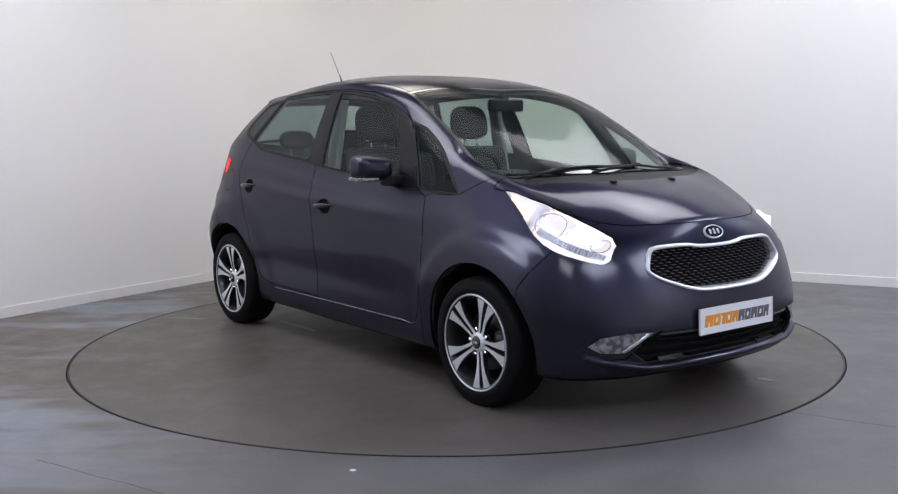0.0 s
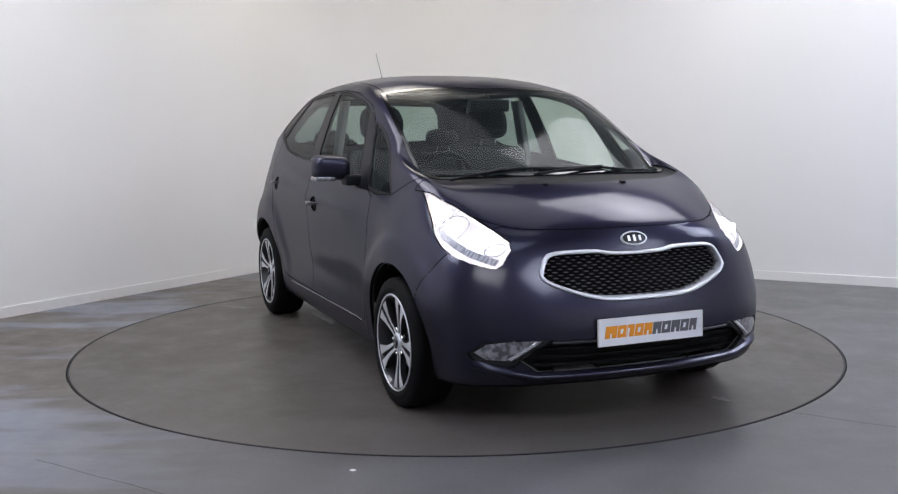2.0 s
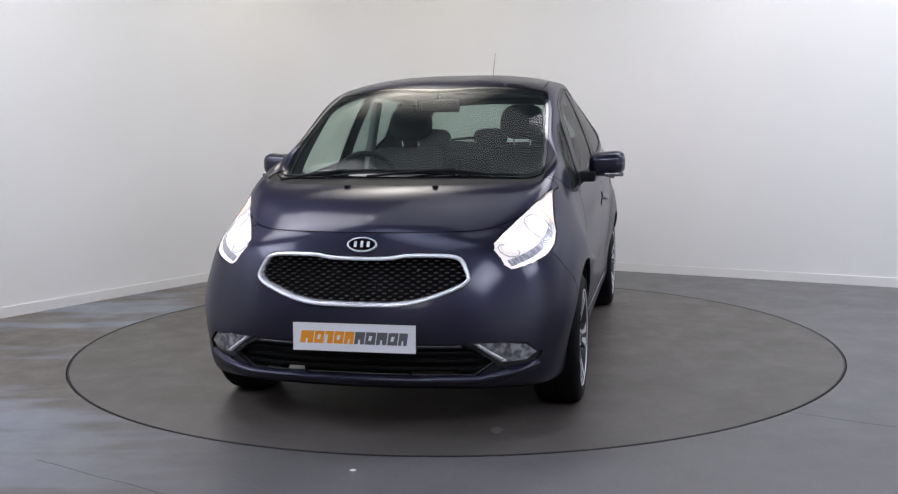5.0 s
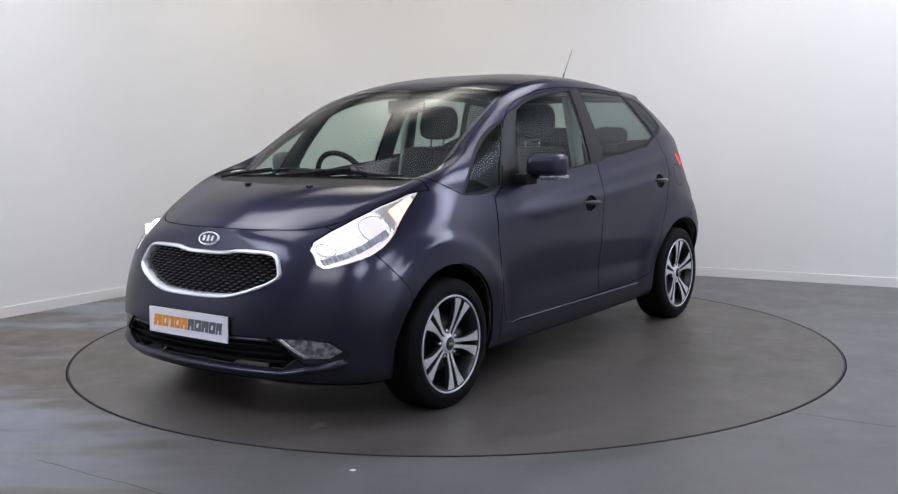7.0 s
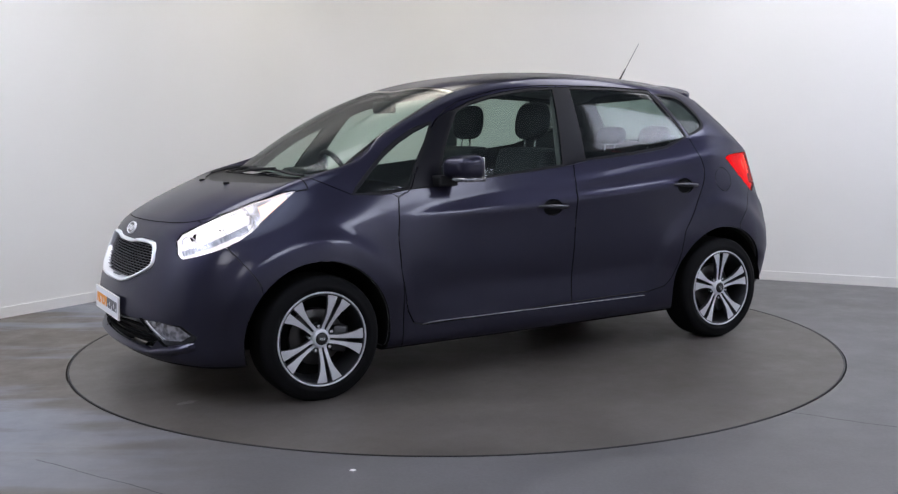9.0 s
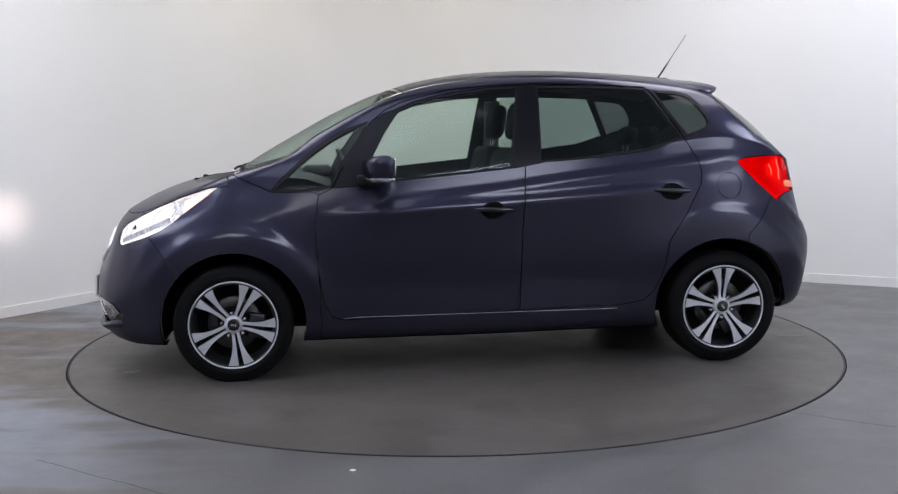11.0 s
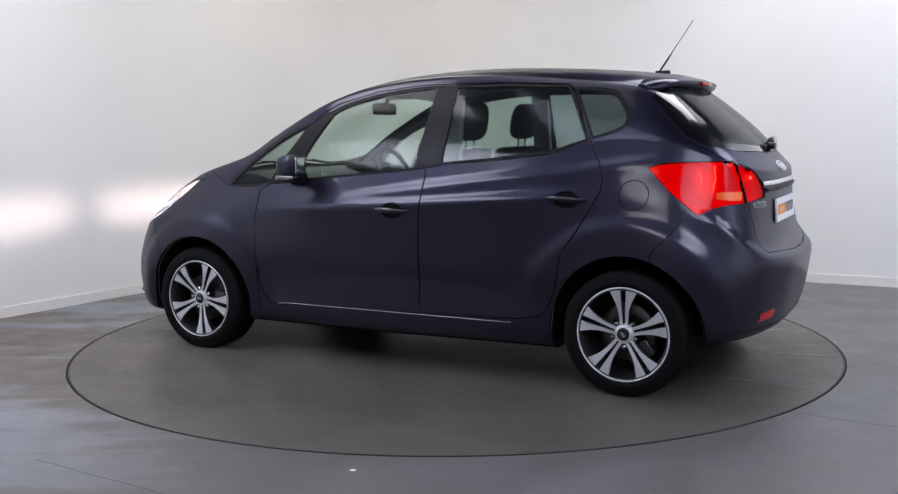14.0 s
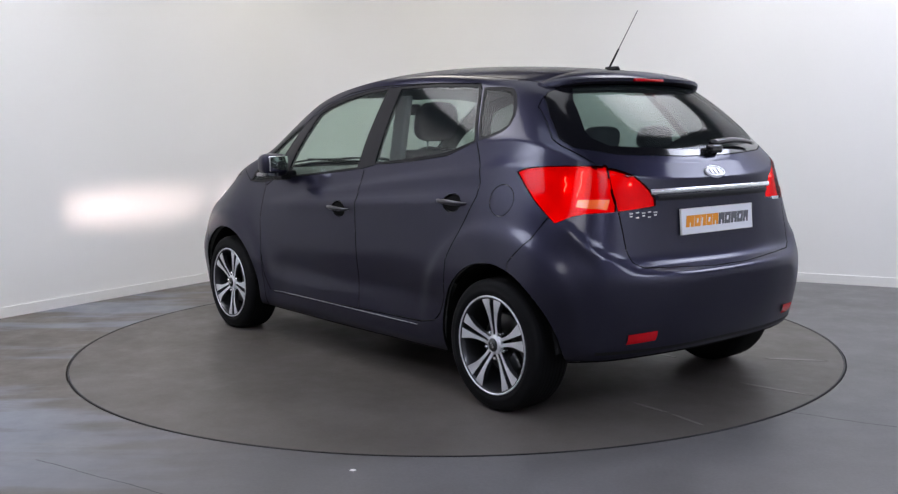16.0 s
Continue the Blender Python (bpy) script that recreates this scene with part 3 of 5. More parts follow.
CUTS = [
    # region, view, outline, test of a face's middle (x, y, z, row)
    ("front_wing", "side", [(.86, .1), (.865, .58), (.882, .76), (.86, .95), (.93, .985), (1.10, .97), (1.30, 1.06), (2.3, 1.06), (2.3, .1)], lambda x, y, z, j: j < NB + 6 and y > .3),
    ("bonnet", "top", [(1.53, -.1), (1.53, 0), (1.50, .25), (1.42, .52), (1.335, .68), (1.30, .80), (1.5, .9), (2.3, .9), (2.3, -.1)], lambda x, y, z, j: NB <= j < NE),
    ("cowl", "top", [(1.53, -.1), (1.53, 0), (1.50, .25), (1.42, .52), (1.335, .68), (1.13, .675), (1.16, .645), (1.24, .49), (1.30, .26), (1.31, -.1)], lambda x, y, z, j: j >= NB),
    ("front_bumper", "side", [(1.735, .765), (1.66, .67), (1.60, .58), (1.56, .1), (2.3, .1), (2.3, .9), (1.8, .9)], lambda x, y, z, j: j < NB),
    ("windscreen_frit", "top", [(1.335, -.1), (1.335, 0), (1.325, .30), (1.302, .50), (1.268, .635), (1.235, .666), (1.12, .667), (1.0, .668), (.85, .654), (.63, .632), (.40, .597), (.435, .3), (.448, 0), (.448, -.1)], lambda x, y, z, j: j >= NE - 5 and z > 1.035),
    ("windscreen", "top", [(1.305, -.1), (1.305, 0), (1.295, .30), (1.272, .49), (1.24, .625), (1.215, .650), (1.12, .652), (1.0, .650), (.85, .636), (.63, .614), (.425, .578), (.462, .3), (.475, 0), (.475, -.1)], lambda x, y, z, j: j >= NE - 5 and z > 1.035),
    ("roof", "top", [(.445, -.1), (.445, 0), (.432, .3), (.40, .575), (0, .56), (-.5, .55), (-1, .535), (-1.30, .52), (-1.33, 0), (-1.33, -.1)], lambda x, y, z, j: j >= NE),
    ("rear_bumper", "side", [(-1.60, .90), (-1.541, .804), (-1.44, .70), (-1.44, .1), (-2.3, .1), (-2.3, .96), (-1.70, .94)], lambda x, y, z, j: True),
    ("tailgate", "front", [(-.1, 1.56), (.52, 1.52), (.60, 1.45), (.70, 1.23), (.695, 1.20), (.625, 1.10), (.60, .93), (.592, .76), (.575, .71), (.53, .685), (.115, .664), (-.1, .664)], lambda x, y, z, j: x < -1.36),
    ("rear_window", "front", [(-.1, 1.51), (.50, 1.495), (.575, 1.44), (.64, 1.33), (.68, 1.235), (.665, 1.195), (.52, 1.162), (.135, 1.147), (-.1, 1.147)], lambda x, y, z, j: x < -1.36),
    ("rear_glass", "front", [(-.1, 1.485), (.44, 1.465), (.505, 1.40), (.575, 1.27), (.575, 1.235), (.52, 1.20), (.135, 1.178), (-.1, 1.176)], lambda x, y, z, j: x < -1.36),
    ("front_door", "side", [(.86, .95), (.800, .978), (.700, 1.150), (.622, 1.268), (.575, 1.325), (.50, 1.385), (.41, 1.428), (.158, 1.49), (-.092, 1.514), (-.238, 1.517), (-.228, 1.091), (-.201, .768), (-.188, .322), (.74, .30), (.80, .315), (.84, .385), (.872, .574), (.882, .759)], lambda x, y, z, j: y > .5),
    ("rear_door", "side", [(-.238, 1.517), (-.58, 1.515), (-.936, 1.50), (-.972, 1.466), (-1.111, 1.216), (-1.17, 1.11), (-1.191, 1.04), (-1.183, .974), (-1.086, .804), (-.998, .673), (-.963, .482), (-.92, .40), (-.869, .355), (-.746, .332), (-.188, .322), (-.201, .768), (-.228, 1.091)], lambda x, y, z, j: y > .5),
    ("pillar_trim", "side", [(.785, .985), (.70, 1.150), (.622, 1.268), (.575, 1.322), (.50, 1.368), (.44, 1.385), (.50, 1.26), (.56, 1.15), (.60, 1.0)], lambda x, y, z, j: y > .5),
    ("pillar_trim", "side", [(-.145, 1.07), (-.205, 1.505), (-.335, 1.505), (-.322, 1.10)], lambda x, y, z, j: y > .5),
    ("window_seal", "side", grown(F_GLASS, .014), lambda x, y, z, j: y > .5),
    ("window_seal", "side", grown(R_GLASS, .014), lambda x, y, z, j: y > .5),
    ("window_seal", "side", grown(Q_GLASS, .016), lambda x, y, z, j: y > .5),
    ("window_seal", "side", grown(D_GLASS, .014), lambda x, y, z, j: y > .5),
    ("front_side_window", "side", F_GLASS, lambda x, y, z, j: y > .5),
    ("rear_side_window", "side", R_GLASS, lambda x, y, z, j: y > .5),
    ("quarterlight", "side", Q_GLASS, lambda x, y, z, j: y > .5),
    ("rear_quarterlight", "side", D_GLASS, lambda x, y, z, j: y > .5),
    ("fuel_flap", "side", circle(-1.343, .962, .07, 28), lambda x, y, z, j: y > .5),
    ("handle_dish", "side", circle(-.045, .857, .062, 20, .042), lambda x, y, z, j: y > .5),
    ("handle_dish", "side", circle(-1.015, .936, .062, 20, .042), lambda x, y, z, j: y > .5),
    ("tail_lamp", "side", [(-1.402, 1.088), (-1.415, 1.096), (-1.447, 1.105), (-1.50, 1.112), (-1.56, 1.115), (-1.66, 1.117), (-1.736, 1.116), (-1.83, 1.10), (-1.90, 1.03), (-1.90, .930), (-1.82, .924), (-1.75, .919), (-1.695, .906), (-1.645, .880), (-1.63, .877), (-1.575, .922), (-1.515, .972), (-1.455, 1.032)], lambda x, y, z, j: y > .608),
    ("tailgate_lamp", "front", [(.407, .940), (.409, .972), (.432, 1.005), (.472, 1.044), (.505, 1.070), (.54, 1.089), (.575, 1.102), (.608, 1.106), (.608, 1.0), (.600, .926), (.50, .932)], lambda x, y, z, j: x < -1.7),
    ("headlamp", "side", [(1.370, 1.000), (1.424, .994), (1.49, .971), (1.566, .947), (1.69, .895), (1.80, .842), (1.865, .808), (1.895, .776), (1.906, .718), (1.898, .701), (1.885, .701), (1.84, .717), (1.75, .747), (1.67, .783), (1.592, .830), (1.55, .866), (1.50, .902)], lambda x, y, z, j: y > .44),
    ("grille", "front", [(-.1, .752), (.0, .752), (.10, .753), (.15, .758), (.195, .767), (.36, .767), (.415, .758), (.44, .735), (.468, .675), (.462, .655), (.43, .63), (.36, .602), (.28, .576), (.20, .560), (.1, .556), (-.1, .556)], lambda x, y, z, j: x > 1.7),
    ("intake", "front", [(-.1, .405), (.43, .405), (.50, .37), (.57, .325), (.49, .268), (-.1, .272)], lambda x, y, z, j: x > 1.7),
    ("fog_pocket", "front", [(.44, .412), (.70, .398), (.75, .35), (.73, .315), (.66, .293), (.59, .298), (.56, .33)], lambda x, y, z, j: x > 1.5),
    ("fog_lamp", "front", [(.485, .409), (.60, .408), (.69, .393), (.73, .355), (.69, .327), (.595, .325)], lambda x, y, z, j: x > 1.5),
    ("arch", "side", circle(1.3075, .300, .370, 40), lambda x, y, z, j: y > .4 and z < .9),
    ("arch", "side", circle(-1.3075, .305, .375, 40), lambda x, y, z, j: y > .4 and z < .9),
]


def flare(co):
    """Swells the wings round the wheels and draws the waist crease along the doors."""
    x, y, z = co
    if y > .6:
        for cx, k, rc in ((1.3075, .016, .495), (-1.3075, .016, .545)):
            r = math.hypot(x - cx, z - .30)
            co[1] += k / (1 + math.exp((r - rc) / .014)) * min(1, max(0, (y - .6) / .15)) * min(1, max(0, (z - .22) / .3))
        if -1.2 < x < .9:
            crease = .840 + (.9 - x) * .055
            d = z - crease
            co[1] += .010 * math.exp(-(d / .022) ** 2 if d > 0 else -(d / .09) ** 2) * min(1, (.9 - x) / .4) * min(1, (x + 1.2) / .3)
            co[1] -= .014 * math.exp(-((z - .47) / .10) ** 2) * min(1, (.9 - x) / .3) * min(1, (x + 1.2) / .3)
        if -1.55 < x < .8:
            # upper crease, rising from the mirror to the tail lamp
            d = z - (.867 + (.75 - x) * .119)
            co[1] += .007 * math.exp(-(d / .016) ** 2 if d > 0 else -(d / .045) ** 2) * min(1, (.8 - x) / .5) * min(1, (x + 1.55) / .3)
    if x < -1.60 and .45 < z < 1.0:
        # edge of the bumper's ledge, from the tail lamp's tip down and across below the tailgate
        d = z - np.interp(abs(y), (0, .317, .525, .643, .717, .753, .774), (.645, .650, .666, .708, .757, .815, .868))
        k = .011 * math.exp(-(d / .018) ** 2 if d > 0 else -(d / .075) ** 2) * min(1, (-1.60 - x) / .1)
        out = math.hypot(x + 1.3, y)
        co[0] += k * (x + 1.3) / out
        co[1] += k * y / out
    return co


def skin_mesh():
    bm = bmesh.new()
    row = bm.faces.layers.int.new("row")
    reg = bm.faces.layers.int.new("region")
    vs = [[bm.verts.new(flare(list(p))) for p in r] for r in GRID]
    for a, b in zip(vs, vs[1:]):
        for j in range(len(a) - 1):
            quad = []
            for v in (a[j], a[j + 1], b[j + 1], b[j]):
                if all((v.co - q.co).length > 1e-6 for q in quad):
                    quad.append(v)
            if len(quad) > 2:
                bm.faces.new(quad)[row] = j
    bmesh.ops.remove_doubles(bm, verts=bm.verts[:], dist=1e-5)
    bm.normal_update()
    if sum(f.normal.y * f.calc_center_median().y for f in bm.faces) < 0:
        bmesh.ops.reverse_faces(bm, faces=bm.faces[:])
        bm.normal_update()
    bm.faces.ensure_lookup_table()
    base = BVHTree.FromBMesh(bm), [([v.co.copy() for v in f.verts], [Vector((v.normal.x, 0, v.normal.z)).normalized() if v.co.y < 1e-4 else v.normal.copy() for v in f.verts]) for f in bm.faces]
    names = ["body_side"]
    for name, view, poly, test in CUTS:
        a, b, drop = AXES[view]
        if name not in names:
            names.append(name)
        n = len(poly)
        ulo, uhi = min(p[0] for p in poly) - .08, max(p[0] for p in poly) + .08
        wlo, whi = min(p[1] for p in poly) - .08, max(p[1] for p in poly) + .08
        for i in range(n):
            p, q = Vector(poly[i]), Vector(poly[(i + 1) % n])
            lo = (min(p.x, q.x) - .012, min(p.y, q.y) - .012)
            hi = (max(p.x, q.x) + .012, max(p.y, q.y) + .012)
            faces = []
            for f in bm.faces:
                v0 = f.verts[0].co
                if not (ulo < v0[a] < uhi and wlo < v0[b] < whi):
                    continue
                c = f.calc_center_median()
                if not test(c.x, c.y, c.z, f[row]):
                    continue
                us, ws = [v.co[a] for v in f.verts], [v.co[b] for v in f.verts]
                if max(us) >= lo[0] and min(us) <= hi[0] and max(ws) >= lo[1] and min(ws) <= hi[1]:
                    faces.append(f)
            if not faces:
                continue
            if (q - p).length < 1e-6:
                continue
            d = (q - p).normalized()
            no = [0, 0, 0]
            co = [0, 0, 0]
            no[a], no[b], co[a], co[b] = -d.y, d.x, p.x, p.y
            geom = list(set(faces) | {e for f in faces for e in f.edges} | {v for f in faces for v in f.verts})
            bmesh.ops.bisect_plane(bm, geom=geom, plane_co=co, plane_no=no, dist=2e-4)
        k = names.index(name)
        for f in bm.faces:
            c = f.calc_center_median()
            if test(c.x, c.y, c.z, f[row]) and inside(poly, c[a], c[b]):
                f[reg] = k
    for f in bm.faces:
        if f[row] < UP and names[f[reg]] != "arch":
            if "under" not in names:
                names.append("under")
            f[reg] = names.index("under")
    bmesh.ops.recalc_face_normals(bm, faces=bm.faces[:])
    if sum(f.normal.y * f.calc_center_median().y for f in bm.faces) < 0:
        bmesh.ops.reverse_faces(bm, faces=bm.faces[:])
    bm.normal_update()
    return bm, names, reg, base


SKIN_BM, REGIONS, REG, BASE = skin_mesh()


def skin_normal(co):
    """The uncut skin's smooth normal beside a point; nothing further in than the folds."""
    s = -1 if co.y < 0 else 1
    p = Vector((co.x, abs(co.y), co.z))
    near, _, index, dist = BASE[0].find_nearest(p)
    if near is None or dist > .0105:
        return (0, 0, 0)
    pts, nos = BASE[1][index]
    w = poly_3d_calc(pts, near)
    n = sum((no * k for no, k in zip(nos, w)), Vector()).normalized()
    return (n.x, n.y * s, n.z)




def take(names, offset=0.0):
    """Copies the faces of some regions, moved inward by offset, into a new mesh."""
    ids = {REGIONS.index(n) for n in names}
    out = bmesh.new()
    made = {}
    for f in SKIN_BM.faces:
        if f[REG] in ids:
            vs = []
            for v in f.verts:
                if v not in made:
                    made[v] = out.verts.new(v.co - v.normal * offset)
                    if abs(v.co.y) < 2e-3:
                        made[v].co.y = 0
                vs.append(made[v])
            try:
                out.faces.new(vs)
            except ValueError:
                pass
    out.normal_update()
    return out


def mirrored(bm, merge=True):
    """Adds the other half, or turns the mesh into it."""
    if merge:
        r = bmesh.ops.duplicate(bm, geom=bm.faces[:])
        verts = [g for g in r["geom"] if isinstance(g, bmesh.types.BMVert)]
        faces = [g for g in r["geom"] if isinstance(g, bmesh.types.BMFace)]
    else:
        verts, faces = bm.verts[:], bm.faces[:]
    for v in verts:
        v.co.y *= -1
    bmesh.ops.reverse_faces(bm, faces=faces)
    if merge:
        mid = [v for v in bm.verts if abs(v.co.y) < 1e-4]
        bmesh.ops.remove_doubles(bm, verts=mid, dist=3e-4)
    bm.normal_update()
    return bm


def edged(bm, gap=0.0022, turn=0.014):
    """Draws a panel's rim back by half a shut line and folds it inward."""
    bm.normal_update()
    rim = [e for e in bm.edges if e.is_boundary]
    push = {}
    for e in rim:
        f = e.link_faces[0]
        for v in e.verts:
            d = (e.verts[1].co - e.verts[0].co).normalized()
            inward = f.normal.cross(d)
            if inward.dot(f.calc_center_median() - v.co) < 0:
                inward = -inward
            push.setdefault(v, []).append(inward)
    normals = {v: v.normal.copy() for v in push}
    for v, ds in push.items():
        s = sum(ds, Vector())
        if s.length > 1e-6:
            v.co += s.normalized() * gap
    if turn:
        r = bmesh.ops.extrude_edge_only(bm, edges=rim)
        new_verts = [g for g in r["geom"] if isinstance(g, bmesh.types.BMVert)]
        old = {}
        for v in new_verts:
            for e in v.link_edges:
                o = e.other_vert(v)
                if o in normals:
                    old[v] = o
        for v, o in old.items():
            v.co = o.co - normals[o] * turn
        # folds coloured near-black, which paints the shade into the shut lines
        for f in {f for v in new_verts for f in v.link_faces}:
            f.material_index = 1
    return bm


car = tagged(new("car"), "dark blue-grey metallic five-door compact hatchback with lit headlamps on the turntable", "car")


def whole(region, name, material, label="", offset=0.0, gap=0.003, turn=0.014, parent=None):
    return part(name, edged(mirrored(take([region], offset)), gap, turn), [material, UNDER], parent or car, label, normals=skin_normal)


def pair(region, name, material, label="", offset=0.0, gap=0.003, turn=0.014, parents=None):
    made = []
    for i in range(2):
        bm = take([region], offset)
        if i:
            mirrored(bm, False)
        made.append(part(name, edged(bm, gap, turn), [material, UNDER], parents[i] if parents else car, label, normals=skin_normal))
    return made


def islands(bm):
    """Splits a mesh into its loose pieces."""
    left, out = set(bm.faces), []
    while left:
        seed = left.pop()
        group, todo = {seed}, [seed]
        while todo:
            for e in todo.pop().edges:
                for f in e.link_faces:
                    if f in left:
                        left.discard(f)
                        group.add(f)
                        todo.append(f)
        nb = bmesh.new()
        m = {}
        for f in group:
            for v in f.verts:
                if v not in m:
                    m[v] = nb.verts.new(v.co)
            nb.faces.new([m[v] for v in f.verts])
        nb.normal_update()
        out.append(nb)
    bm.free()
    return out


def pieces(region, name, material, label="", offset=0.0, gap=0.0, turn=0.012):
    for i in range(2):
        bm = take([region], offset)
        if i:
            mirrored(bm, False)
        for piece in islands(bm):
            part(name, edged(piece, gap, turn), [material, UNDER], car, label, normals=skin_normal)


def build_panels():
    whole("bonnet", "bonnet", PAINT)
    whole("roof", "roof", PAINT, gap=0.0038)
    bumper = whole("front_bumper", "front_bumper", PAINT, gap=0.0026)
    rear = whole("rear_bumper", "rear_bumper", PAINT, gap=0.0026)
    gate = whole("tailgate", "tailgate", PAINT, gap=0.0038)
    pair("front_wing", "front_wing", PAINT)
    doors = pair("front_door", "front_door", PAINT, gap=0.0038)
    doors += pair("rear_door", "rear_door", PAINT, gap=0.0038)
    pair("body_side", "side_panel", PAINT, gap=0.0022)
    pair("fuel_flap", "fuel_flap", PAINT, gap=0.002)
    whole("cowl", "cowl_panel", BLACK, "black plastic panel below the windscreen", offset=0.006, gap=0)
    whole("windscreen_frit", "windscreen_surround", GLOSSBLACK, "black windscreen border", gap=0.001)
    whole("windscreen", "windscreen", GLASS, "green-tinted windscreen", gap=-0.002, turn=0)
    whole("rear_window", "rear_window_border", GLOSSBLACK, "black border of the rear window", gap=0.002, turn=0.01)
    whole("rear_glass", "rear_window", DARKGLASS, "tinted rear window", gap=-0.002, turn=0, offset=0.001)
    pair("front_side_window", "front_side_window", GLASS, "green-tinted door glass", offset=0.004, gap=-0.004, turn=0)
    pair("rear_side_window", "rear_side_window", DARKGLASS, "green-tinted door glass", offset=0.004, gap=-0.004, turn=0)
    pair("quarterlight", "front_quarterlight", QGLASS, "small three-cornered window", offset=0.003, gap=-0.004, turn=0)
    pair("rear_quarterlight", "rear_quarterlight", DEEPGLASS, "small dark rear side window", offset=0.003, gap=-0.004, turn=0)
    pieces("window_seal", "window_seal", BLACK, "black rubber window seal", offset=0.001)
    pieces("pillar_trim", "pillar_trim", PILLAR, "black pillar trim", offset=0.001)
    pieces("handle_dish", "handle_recess", UNDER, "dark hollow behind the handle", offset=0.010)
    whole("under", "underbody", UNDER, "black underbody edge", gap=0, turn=0)
    whole("intake", "lower_intake", BLACK, "black lower air intake", offset=0.05, gap=-0.010, turn=-0.045)
    pieces("fog_pocket", "fog_surround", GLOSSBLACK, "gloss black fog lamp surround", offset=0.008, gap=0)
    pieces("fog_lamp", "fog_lamp", FOGGLASS, "clear fog lamp", offset=0.002)
    pieces("tail_lamp", "tail_lamp", REDLENS, "red tail lamp, lit")
    pieces("tailgate_lamp", "tailgate_lamp", REDLENS, "red inner tail lamp")
    # red bowls with their glow painted in, and filaments, behind the tail lamps' lenses
    for i in range(2):
        for region in ("tail_lamp", "tailgate_lamp"):
            bm = take([region], 0.026)
            if i:
                mirrored(bm, False)
            part("tail_lamp_bowl", edged(bm, 0.0, -0.013), REDBOWL, car, "red lamp bowl with an uneven painted glow")
            bm = take([region], 0.032)
            if i:
                mirrored(bm, False)
            part("lamp_back", edged(bm, -0.01, 0), CABIN, car, "dark back of the lamp")
    pieces("headlamp", "headlamp_cover", CLEAR, "clear headlamp cover", gap=0.001, turn=0)
    # dark lining behind the panels' joints, open at the windows
    keep = [n for n in REGIONS if n not in ("windscreen", "rear_glass", "front_side_window", "rear_side_window", "quarterlight", "rear_quarterlight", "arch",
                                            "headlamp", "intake", "grille", "roof", "tail_lamp", "tailgate_lamp")]
    part("inner_shell", edged(mirrored(take(keep, 0.022)), 0, 0), CABIN, car, "dark inner body shell")
    part("headlining", edged(mirrored(take(["roof"], 0.03)), -0.03, 0), LINER, car, "grey headlining")
    part("grille_back", edged(mirrored(take(["grille"], 0.05)), -0.03, 0), UNDER, car, "black grille backing")
    for bm in (take(["headlamp"], 0.018), mirrored(take(["headlamp"], 0.018), False)):
        # opening for the beam
        gone = [f for f in bm.faces for c in (f.calc_center_median(),) if abs(abs(c.y) - .64) < .050 and abs(c.z - .800) < .024]
        bmesh.ops.delete(bm, geom=gone, context="FACES")
        part("headlamp_bowl", edged(bm, 0.003, -0.012), LAMPDIM, car, "silver headlamp bowl with its glow painted in")
    for i in range(2):
        bm = take(["headlamp"], 0.085)
        far = [f for f in bm.faces for c in (f.calc_center_median(),) if abs(c.y - .64) > .11 or abs(c.z - .800) > .07]
        bmesh.ops.delete(bm, geom=far, context="FACES")
        if i:
            mirrored(bm, False)
        part("bowl_back", edged(bm, -0.01, 0), LAMPDIM, car, "lamp bowl back with its glow painted in")
    # pale bowl right under the cover in the lamp's swept-back tip, faintly glowing by emission
    for i in range(2):
        bm = take(["headlamp"], 0.012)
        bmesh.ops.delete(bm, geom=[f for f in bm.faces if f.calc_center_median().x > 1.60], context="FACES")
        if i:
            mirrored(bm, False)
        part("lamp_tip_bowl", edged(bm, 0.003, -0.007), LAMPTIP, car, "pale turn lamp bowl with a faint painted glow")
    return bumper, rear, gate, doors


bumper, rear_bumper, tailgate, doors = build_panels()

# the panes let the room's light into the cabin
for pane in car.children_recursive:
    if pane.type == "MESH" and pane.data.materials and pane.data.materials[0] in (GLASS, DARKGLASS, DEEPGLASS, QGLASS, CLEAR):
        pane.visible_shadow = False

SKIN_BM.faces.ensure_lookup_table()
TREE = BVHTree.FromBMesh(SKIN_BM)


def nose(y, z):
    """The point of the skin ahead at (y, z), and its normal."""
    hit, no, _, _ = TREE.ray_cast(Vector((4, max(abs(y), 1e-3), z)), Vector((-1, 0, 0)))
    s = -1 if y < 0 else 1
    return Vector((hit.x, hit.y * s, hit.z)), Vector((no.x, no.y * s, no.z))


def tail(y, z):
    hit, no, _, _ = TREE.ray_cast(Vector((-4, max(abs(y), 1e-3), z)), Vector((1, 0, 0)))
    s = -1 if y < 0 else 1
    return Vector((hit.x, hit.y * s, hit.z)), Vector((no.x, no.y * s, no.z))


def flank(x, z):
    hit, no, _, _ = TREE.ray_cast(Vector((x, 3, z)), Vector((0, -1, 0)))
    return hit, no


def above(x, y):
    s = -1 if y < 0 else 1
    hit, no, _, _ = TREE.ray_cast(Vector((x, max(abs(y), 1e-3), 4)), Vector((0, 0, -1)))
    return Vector((hit.x, hit.y * s, hit.z)), Vector((no.x, no.y * s, no.z))


